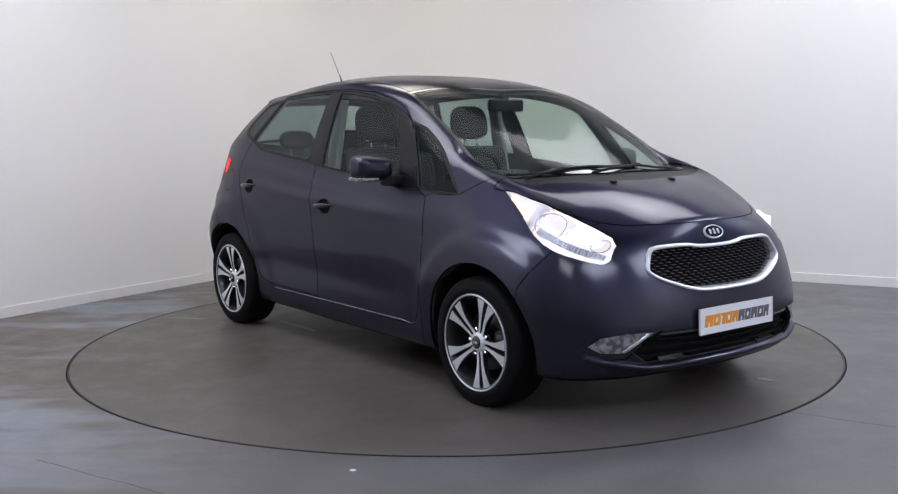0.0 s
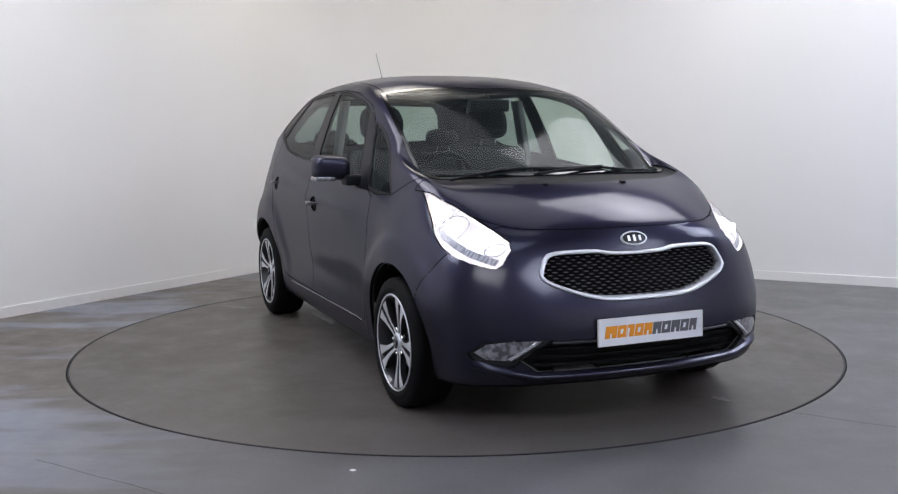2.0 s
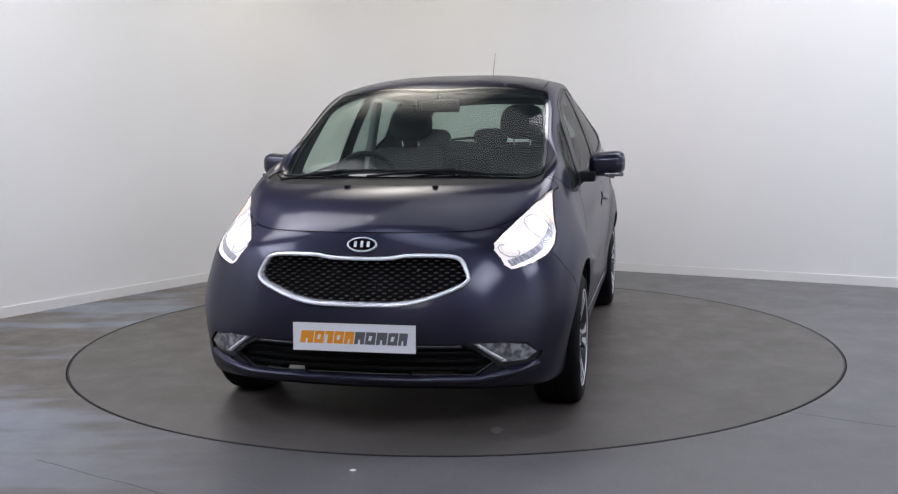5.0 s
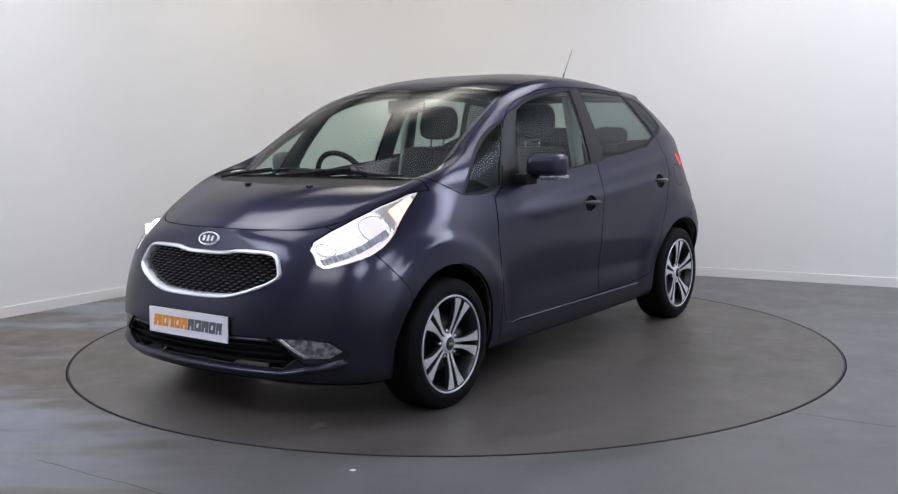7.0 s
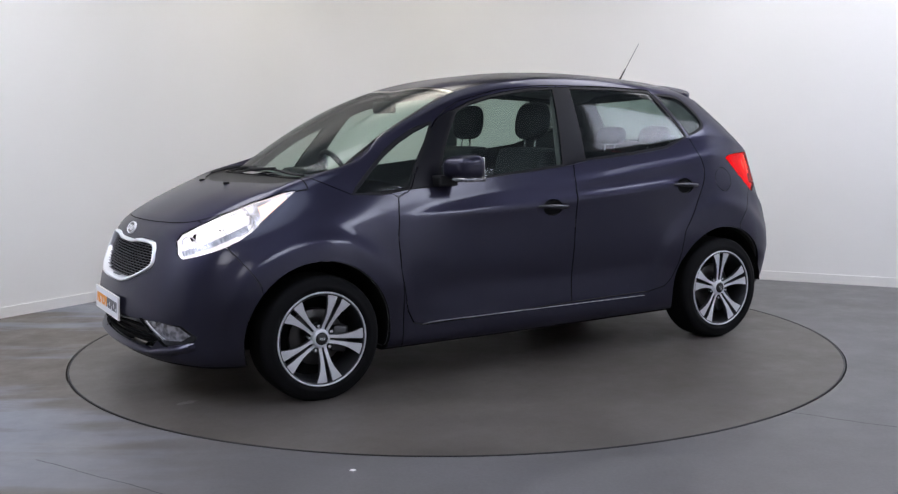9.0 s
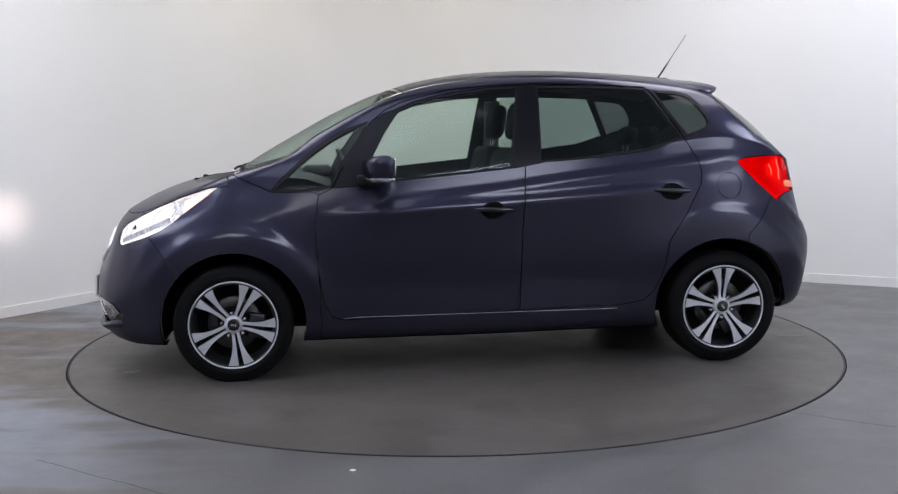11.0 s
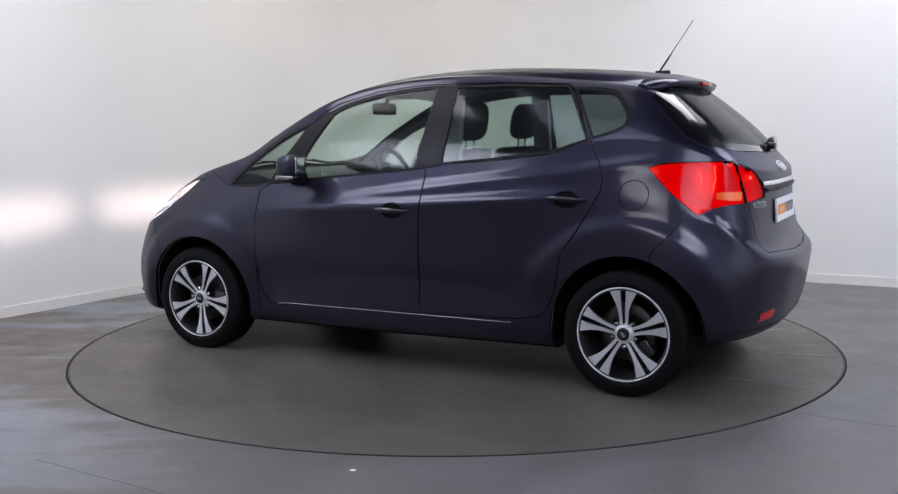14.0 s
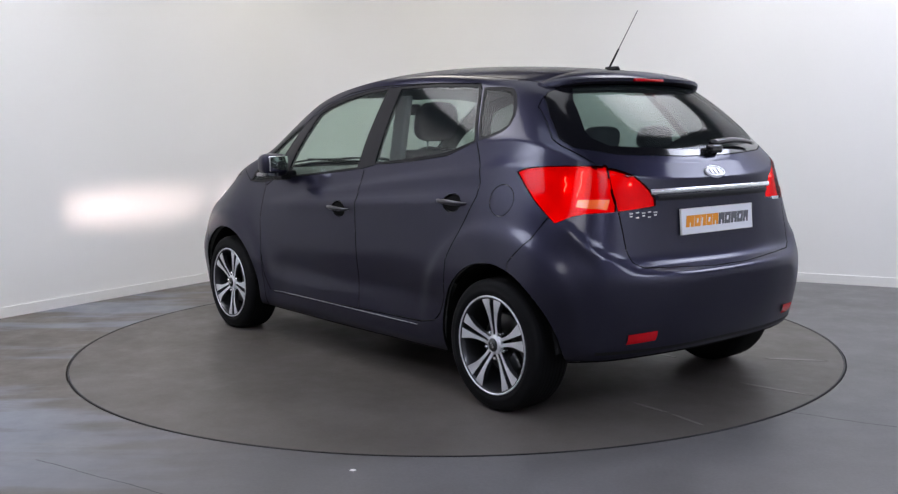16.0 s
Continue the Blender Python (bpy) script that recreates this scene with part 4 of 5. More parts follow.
# ---- wheels ----
def build_wheel():
    """One wheel about the y axis, its outer face towards +y; the wheel's middle plane at y = 0."""
    w = new("wheel")
    w.parent = car
    bm = bmesh.new()
    R = .305
    prof = [(.214, -.095), (.235, -.104), (.275, -.106), (.295, -.095), (.3025, -.082), (R, -.05), (R + .001, 0), (R, .05), (.3025, .082), (.295, .095), (.275, .106), (.262, .105), (.258, .108),
            (.245, .108), (.235, .104), (.222, .095), (.214, .080)]
    lathe(bm, prof, 72)
    part("tyre", bm, RUBBER, w, "black rubber tyre")
    bm = bmesh.new()
    for k in range(-3, 4):
        lathe(bm, [(R + .0012, k * .022 - .004), (R + .0014, k * .022 + .004)], 72)
    part("tread_groove", bm, UNDER, w)
    bm = bmesh.new()
    lathe(bm, [(.226, .094), (.229, .100), (.224, .104), (.214, .101), (.206, .085), (.198, .03), (.198, -.09), (.215, -.10)], 72)
    sharp(part("rim", bm, DARKALLOY, w, "dark grey alloy wheel barrel"), 40)
    bm = bmesh.new()
    lathe(bm, [(.228, .0995), (.2275, .1045), (.224, .1062), (.2195, .104), (.219, .097)], 72)
    part("rim_lip", bm, SILVER, w, "bright machined rim edge")
    fin = [(.036, .0035), (.034, .021), (.060, .0215), (.090, .0235), (.120, .029), (.150, .0385), (.178, .052), (.200, .064), (.2105, .070), (.217, .050), (.2205, .026), (.2205, .0135), (.19, .0125), (.12, .0085), (.07, .0055)]
    for i in range(5):
        for sgn in (1, -1):
            bm = bmesh.new()
            top = [bm.verts.new((r, .099 - .030 * (1 - min(1, r / .2)) ** 1.5 if r > .06 else .082, t * sgn)) for r, t in fin]
            # the fin's face bows outward towards the rim
            f = bm.faces.new(top)
            out = bmesh.ops.extrude_face_region(bm, geom=[f])
            for v in [g for g in out["geom"] if isinstance(g, bmesh.types.BMVert)]:
                v.co.y -= .028
                v.co.z *= .93
            bmesh.ops.recalc_face_normals(bm, faces=bm.faces[:])
            bmesh.ops.bevel(bm, geom=[e for e in bm.edges if all(v in top for v in e.verts)], offset=.0016, segments=2, affect="EDGES")
            bmesh.ops.recalc_face_normals(bm, faces=bm.faces[:])
            for fc in bm.faces:
                fc.material_index = 0 if fc.normal.y > .75 else 1
            bmesh.ops.triangulate(bm, faces=[fc for fc in bm.faces if len(fc.verts) > 4])
            bmesh.ops.transform(bm, matrix=Matrix.Rotation(2 * math.pi * i / 5, 4, "Y"), verts=bm.verts[:])
            part("spoke", bm, [SILVER, DARKALLOY], w, "machined silver spoke", smooth=False)
    bm = bmesh.new()
    lathe(bm, [(0, .096), (.026, .0955), (.031, .092), (.032, .07)], 28)
    part("centre_cap", bm, GLOSSBLACK, w, "black wheel centre cap")
    bm = bmesh.new()
    lathe(bm, [(.031, .091), (.035, .092), (.044, .084), (.050, .07)], 36)
    part("hub", bm, SILVER, w, "bright wheel hub")
    bm = bmesh.new()
    for dx in (-.010, 0, .010):
        box(bm, (dx - .003, .0958, -.006), (dx + .003, .0972, .006))
    part("cap_mark", bm, CHROME, w, smooth=False)
    for i in range(5):
        bm = bmesh.new()
        a = 2 * math.pi * (i + .5) / 5
        lathe(bm, [(0, .089), (.007, .089), (.0095, .085), (.0095, .06)], 6)
        bmesh.ops.transform(bm, matrix=Matrix.Translation((.062 * math.cos(a), -.004, .062 * math.sin(a))), verts=bm.verts[:])
        part("wheel_nut", bm, CHROME, w, "bright wheel nut", smooth=False)
        bm = bmesh.new()
        lathe(bm, [(.015, .068), (.015, .050), (.0, .048)], 14)
        bmesh.ops.transform(bm, matrix=Matrix.Translation((.062 * math.cos(a), 0, .062 * math.sin(a))), verts=bm.verts[:])
        part("nut_well", bm, DARKALLOY, w)
    bm = bmesh.new()
    lathe(bm, [(.045, .02), (.135, .02), (.138, .016), (.138, -.006), (.045, -.006)], 48, closed=True)
    part("brake_disc", bm, DISCSTEEL, w, "bare steel brake disc")
    bm = bmesh.new()
    box(bm, (.07, -.02, -.065), (.155, .05, .065), .012)
    part("brake_caliper", bm, DARKALLOY, w)
    bm = bmesh.new()
    lathe(bm, [(0, -.03), (.197, -.03)], 40)
    part("wheel_back", bm, UNDER, w)
    return w


def place_wheels():
    w = build_wheel()
    # spin of the spokes about the axle, degrees
    spots = [(1.3075, 1, -9), (-1.3075, 1, -54), (1.3075, -1, -5), (-1.3075, -1, 19)]
    for i, (x, s, a) in enumerate(spots):
        m = Matrix.Translation((x, .770 * s, .297 if x > 0 else .304)) @ Matrix.Rotation(0 if s > 0 else math.pi, 4, "Z") @ Matrix.Rotation(radians(a + 180), 4, "Y")
        if i == 0:
            w.matrix_basis = m
        else:
            copy_thing(w, m)
    for x in (1.3075, -1.3075):
        for s in (1, -1):
            bm = bmesh.new()
            cols = []
            r = .372
            for i in range(25):
                a = -.25 + (math.pi + (.5 if x > 0 else .2)) * i / 24
                cols.append([bm.verts.new((x + r * math.cos(a), y, .30 + r * math.sin(a))) for y in (.835 * s, .50 * s)])
            for a, b in zip(cols, cols[1:]):
                bm.faces.new((a[0], a[1], b[1], b[0]))
            bm.faces.new([c[1] for c in cols])
            part("arch_liner", bm, UNDER, car, "black wheel arch liner")


place_wheels()


# ---- front of the car ----
def ribbon(bm, rows, closed=False):
    """Skins a list of equal rows of points."""
    vs = [[bm.verts.new(p) for p in r] for r in rows]
    pairs = list(zip(vs, vs[1:])) + ([(vs[-1], vs[0])] if closed else [])
    for a, b in pairs:
        for j in range(len(a) - 1):
            bm.faces.new((a[j], a[j + 1], b[j + 1], b[j]))
    bmesh.ops.recalc_face_normals(bm, faces=bm.faces[:])


def build_grille():
    half = [p for p in dict((c[0], c[2]) for c in CUTS)["grille"] if p[0] >= 0]
    loop = half + [(-y, z) for y, z in reversed(half) if y > 0]
    loop = chaikin(loop)
    inner = grown(loop, -.0155)
    rows = []
    for (ay, az), (by, bz) in zip(loop, inner):
        p, n = nose(ay, az)
        q, _ = nose(by, bz)
        mid = (p + q) / 2 + Vector((.012, 0, 0))
        rows.append([p + Vector((-.01, 0, 0)), p + Vector((.006, 0, 0)), p * .75 + q * .25 + Vector((.011, 0, 0)), mid, q * .8 + p * .2 + Vector((.009, 0, 0)), q + Vector((.002, 0, 0)), q + Vector((-.045, 0, 0))])
    bm = bmesh.new()
    ribbon(bm, rows, True)
    frame_ob = part("grille_frame", bm, BRIGHT, car, "chrome grille surround")
    # honeycomb of short bright dashes in a dark mesh
    bars = bmesh.new()
    for r, z in enumerate(np.arange(.572, .765, .0118)):
        for c in range(-11, 12):
            y = c * .046 + (.023 if r % 2 else 0)
            if not inside(inner, y, z):
                continue
            p, n = nose(y, z)
            box(bars, (p.x - .03, y - .0085, z - .0012), (p.x - .012, y + .0075, z + .0012))
    part("grille_mesh", bars, mat("grille_satin_grey", (0.30, 0.30, 0.32), 0.3, 0.8), frame_ob, "dark grey grille cells", smooth=False)
    bars = bmesh.new()
    for c in range(-34, 35):
        y = c * .015
        zs = [z for z in np.arange(.558, .768, .01) if inside(inner, y, z)]
        if len(zs) > 2:
            pts = [nose(y + (.003 if i % 2 else -.003), z)[0] - Vector((.026, 0, 0)) for i, z in enumerate(zs)]
            tube(bars, pts, .0016, 4)
    part("grille_web", bars, UNDER, frame_ob, smooth=False)


def oval_badge(centre, normal, name):
    """A chrome-ringed dark oval with plain bright strokes."""
    base = tagged(new(name), "")
    base.parent = car
    turn = Vector((0, 0, 1)).cross(normal).normalized()
    up = normal.cross(turn)
    m = Matrix((turn, up, normal)).transposed().to_4x4()
    m.translation = centre
    base.matrix_basis = m
    bm = bmesh.new()
    rows = []
    for i in range(40):
        a = 2 * math.pi * i / 40
        c, s = math.cos(a), math.sin(a)
        rows.append([(c * .066, s * .033, -.004), (c * .066, s * .033, .004), (c * .0625, s * .0298, .008), (c * .058, s * .0262, .004)])
    ribbon(bm, rows, True)
    part("badge_ring", bm, BRIGHT, base, "chrome badge ring")
    bm = bmesh.new()
    bm.faces.new([bm.verts.new((.059 * math.cos(2 * math.pi * i / 40), .027 * math.sin(2 * math.pi * i / 40), .004)) for i in range(40)])
    part("badge_field", bm, GLOSSBLACK, base)
    for outline in ([(-.034, -.012), (-.022, -.012), (-.022, .012), (-.034, .012)], [(-.006, -.014), (.006, -.014), (.006, .014), (-.006, .014)], [(.022, -.012), (.034, -.012), (.034, .012), (.022, .012)]):
        bm = bmesh.new()
        prism(bm, outline, .003, Matrix.Translation((0, 0, .004)))
        part("badge_stroke", bm, BRIGHT, base, smooth=False)


def build_plate(centre, facing, tilt, name):
    """A white plate with slanted orange and grey blocks in place of its words."""
    base = new(name)
    base.parent = car
    # local x along the words, y up, z out of the plate
    base.matrix_basis = Matrix.Translation(centre) @ (Matrix(((0, 0, 1), (1, 0, 0), (0, 1, 0))) if facing > 0 else Matrix(((0, 0, -1), (-1, 0, 0), (0, 1, 0)))).to_4x4() @ Matrix.Rotation(radians(tilt), 4, "X")
    bm = bmesh.new()
    prism(bm, chaikin([(-.26, -.0555), (.26, -.0555), (.26, .0555), (-.26, .0555)], 0), .006, bevel=.0015)
    part("plate_board", bm, WHITEPLASTIC, base, "white plate board", smooth=False)
    bm = bmesh.new()
    for lo, hi in (((-.262, -.0575, -.002), (.262, -.0545, .0075)), ((-.262, .0545, -.002), (.262, .0575, .0075)), ((-.262, -.0545, -.002), (-.259, .0545, .0075)), ((.259, -.0545, -.002), (.262, .0545, .0075))):
        box(bm, lo, hi)
    part("plate_edge", bm, TRIM, base, smooth=False)
    x = -.232
    for i, wd in enumerate((.060, .045, .040, .045, .044, .046, .047, .048, .046, .040)):
        h = .0255
        sl = .008
        bm = bmesh.new()
        gap = .004
        o = [(x, -h), (x + wd - gap, -h), (x + wd - gap + sl, h), (x + sl, h)]
        prism(bm, o, .0012, Matrix.Translation((0, 0, .006)))
        part("print_block", bm, ORANGE if i < 5 else GREYPRINT, base, smooth=False)
        # a notch of white that breaks the block up
        bm = bmesh.new()
        cx = x + wd * .5
        if i in (1, 3, 6, 8):
            prism(bm, [(cx - .008, -.010), (cx + .004, -.010), (cx + .010, .010), (cx - .003, .010)], .0016, Matrix.Translation((0, 0, .006)))
        elif i == 2:
            bm2 = [(cx - .019, -.0256), (cx - .008, -.0256), (cx - .002, .012), (cx - .012, .012)]
            prism(bm, bm2, .0016, Matrix.Translation((0, 0, .006)))
        else:
            prism(bm, [(cx - .006, -.0256), (cx + .002, -.0256), (cx + .004, -.006), (cx - .003, -.006)], .0016, Matrix.Translation((0, 0, .006)))
        part("print_notch", bm, WHITEPLASTIC, base, smooth=False)
        x += wd
    return base


def build_front():
    build_grille()
    p, n = nose(0, .80)
    oval_badge(p + n * .003, n, "front_badge")
    p, _ = nose(0, .43)
    build_plate(Vector((p.x + .002, 0, .432)), 1, -2, "front_plate")
    # splitter lip below the intake
    rows = []
    ys = np.linspace(-.74, .74, 61)
    for y in ys:
        k = abs(y)
        z = .256 if k < .50 else .256 + (k - .50) * .20
        p, n = nose(y, z)
        n = Vector((n.x, n.y, 0)).normalized()
        fall = 1 if k < .66 else max(0, (.745 - k) / .085)
        rows.append([p + Vector((0, 0, .018)) - n * .004, p + n * .016 * fall + Vector((0, 0, .006)), p + n * .022 * fall - Vector((0, 0, .002)), p + n * .016 * fall - Vector((0, 0, .012)), p - n * .01 - Vector((0, 0, .03))])
    bm = bmesh.new()
    ribbon(bm, rows)
    part("front_lip", bm, PAINT, bumper, "painted lip below the intake")
    for z in (.30, .335, .37):
        bm = bmesh.new()
        rows = []
        for y in np.linspace(-.5, .5, 25):
            p, _ = nose(y, z)
            rows.append([p + Vector((-.035, 0, -.006)), p + Vector((-.02, 0, -.004)), p + Vector((-.02, 0, .004)), p + Vector((-.035, 0, .006))])
        ribbon(bm, rows)
        part("intake_slat", bm, UNDER, bumper, smooth=False)
    bm = bmesh.new()
    tube(bm, [nose(y, .397)[0] + Vector((-.004, 0, 0)) for y in np.linspace(-.44, .44, 25)], .006, 8)
    part("intake_trim", bm, DARKALLOY, bumper, "satin strip over the intake")
    for s in (1, -1):
        # bright wedge trim beside each fog lamp
        bm = bmesh.new()
        rows = []
        for u in np.linspace(0, 1, 9):
            y, z = .487 + .115 * u, .407 - .080 * u
            p, n = nose(y, z)
            q, _ = nose(y + .022 * (1 - .3 * u), z + .006 * u)
            rows.append([p + Vector((.001, 0, 0)), p * .7 + q * .3 + Vector((.007, 0, 0)), q + Vector((.001, 0, 0))])
        for r in rows:
            for v in r:
                v.y *= s
        ribbon(bm, rows)
        part("fog_trim", bm, CHROME, bumper, "bright fog lamp trim")
        # headlamp: round daytime lamp, rings, amber turn lamp and a chrome base strip
        lamp = new("headlamp")
        lamp.parent = car
        bm = bmesh.new()
        lathe(bm, [(0, .022), (.012, .020), (.022, .012), (.027, 0), (.030, .004), (.034, .004), (.036, -.01)], 30, "x")
        bmesh.ops.transform(bm, matrix=Matrix.Translation((1.785, .575 * s, .772)) @ Matrix.Rotation(radians(18 * s), 4, "Z"), verts=bm.verts[:])
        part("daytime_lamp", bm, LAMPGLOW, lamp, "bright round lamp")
        bm = bmesh.new()
        for name, cx, cz, rx, rz in (("projector_ring", 1.650, .858, .066, .046), ("daytime_ring", 1.858, .777, .024, .024)):
            ringed = bmesh.new()
            loop = []
            for i in range(41):
                a = 2 * math.pi * i / 40
                h, n = flank(cx + rx * math.cos(a), cz + rz * math.sin(a) - .38 * rx * math.cos(a))
                loop.append(Vector((h.x - n.x * .012, (h.y - n.y * .012) * s, h.z - n.z * .012)))
            tube(ringed, loop, .0024, 6)
            part(name, ringed, LAMPTRIM, lamp, "grey ring in the lamp")
        rows = []
        for u in np.linspace(0, 1, 12):
            x, z = 1.62 + .27 * u, .824 - .116 * u
            h, n = flank(x, z)
            if h is None or h.y < .4:
                continue
            h2, _ = flank(x, z + .024)
            rows.append([Vector((a.x - .005, (a.y - .009) * s, a.z)) for a in (h, h * .5 + h2 * .5, h2)])
        ribbon(bm, rows)
        part("lamp_base_strip", bm, LAMPTRIM, lamp, "grey ribbed strip along the lamp's foot")
        bm = bmesh.new()
        rows = []
        for u in np.linspace(0, 1, 10):
            x = 1.42 + .13 * u
            h, _ = flank(x, .985 - .06 * u)
            h2, _ = flank(x, .962 - .095 * u)
            if h is None or h2 is None:
                continue
            rows.append([Vector((a.x - .004, (a.y - .007) * s, a.z)) for a in (h, h2)])
        ribbon(bm, rows)
        part("turn_lamp", bm, mat("peach_turn_lamp", (0.8, 0.45, 0.3), 0.2, emit=(1.0, 0.7, 0.6), strength=1.2), lamp, "pale amber turn lamp")
        # the beam: a small hot source behind a low wide slot
        aim = Matrix.Translation((1.800, .640 * s, .802)) @ Matrix.Rotation(radians(7 * s), 4, "Z") @ Matrix.Rotation(radians(2.6), 4, "Y")
        bm = bmesh.new()
        bm.faces.new([bm.verts.new((-.06, .008 * math.cos(2 * math.pi * i / 12), .006 * math.sin(2 * math.pi * i / 12))) for i in range(12)])
        bm.normal_update()
        if bm.faces[:][0].normal.x < 0:
            bmesh.ops.reverse_faces(bm, faces=bm.faces[:])
        bmesh.ops.transform(bm, matrix=aim, verts=bm.verts[:])
        part("bulb", bm, BULB, lamp, "glowing bulb", smooth=False)
        bm = bmesh.new()
        for lo, hi in (((-.065, -.042, .016), (.002, .042, .019)), ((-.065, -.042, -.019), (.002, .042, -.016)), ((-.065, -.045, -.019), (.002, -.042, .019)), ((-.065, .042, -.019), (.002, .045, .019)),
                       ((-.070, -.045, -.019), (-.065, .045, .019)), ((-.001, -.042, .0045), (.002, .042, .016)), ((-.001, -.042, -.016), (.002, .042, -.0075)),
                       ((-.001, -.042, -.0075), (.002, -.031, .0045)), ((-.001, .031, -.0075), (.002, .042, .0045))):
            box(bm, lo, hi)
        for f in bm.faces:
            c = f.calc_center_median()
            f.material_index = 1 if (abs(c.y) > .0445 or abs(c.z) > .0185 or c.x < -.0695 or c.x > .0015) else 0
        bmesh.ops.transform(bm, matrix=aim, verts=bm.verts[:])
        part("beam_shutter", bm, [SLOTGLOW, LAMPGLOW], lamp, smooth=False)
        # polished bowl round the slot, swept back like the cover; its brightness is emission
        bm = bmesh.new()
        rows = []
        for i in range(49):
            a = 2 * math.pi * i / 48
            c, d = math.cos(a), math.sin(a)
            hole = min(.032 / max(abs(c), 1e-6), .0085 / max(abs(d), 1e-6))
            rows.append([Vector((.003 - .9 * max(0, r * d) - .5 * max(0, r * c * s) - sink, r * c, r * d)) for r, sink in
                         ((hole, 0), (max(hole, .024) + .004, .004), (.038, 0), (.041, -.003), (.044, .004), (.046, .012))])
        ribbon(bm, rows)
        bmesh.ops.transform(bm, matrix=aim, verts=bm.verts[:])
        part("bowl_surround", bm, LAMPGLOW, lamp, "polished bowl with its glow painted in")
    # wipers
    for y0, y1, lift in ((-.10, .56, .0), (-.62, -.02, .0)):
        bm = bmesh.new()
        pts = []
        for u in np.linspace(0, 1, 12):
            y = y0 + (y1 - y0) * u
            x = 1.300 - .050 * (abs(y) / .62) ** 2.2 - .008 * u
            p, n = above(x, y)
            pts.append(p + Vector((0, 0, .009)))
        tube(bm, pts, .0065, 6)
        part("wiper_blade", bm, BLACK, car, "black wiper blade")
        bm = bmesh.new()
        a, _ = above(1.36, y0 - .06 if y0 > -.3 else y0 + .02)
        tube(bm, [a + Vector((0, 0, .008)), a * .6 + pts[6] * .4 + Vector((0, 0, .012)), pts[6] + Vector((0, 0, .008))], .0075, 6)
        part("wiper_arm", bm, BLACK, car, "black wiper arm")
    for y in (-.2, .22):
        bm = bmesh.new()
        p, _ = above(1.54, y)
        box(bm, (p.x - .015, y - .012, p.z - .004), (p.x + .012, y + .012, p.z + .010), .004)
        part("washer_jet", bm, BLACK, car)


build_front()


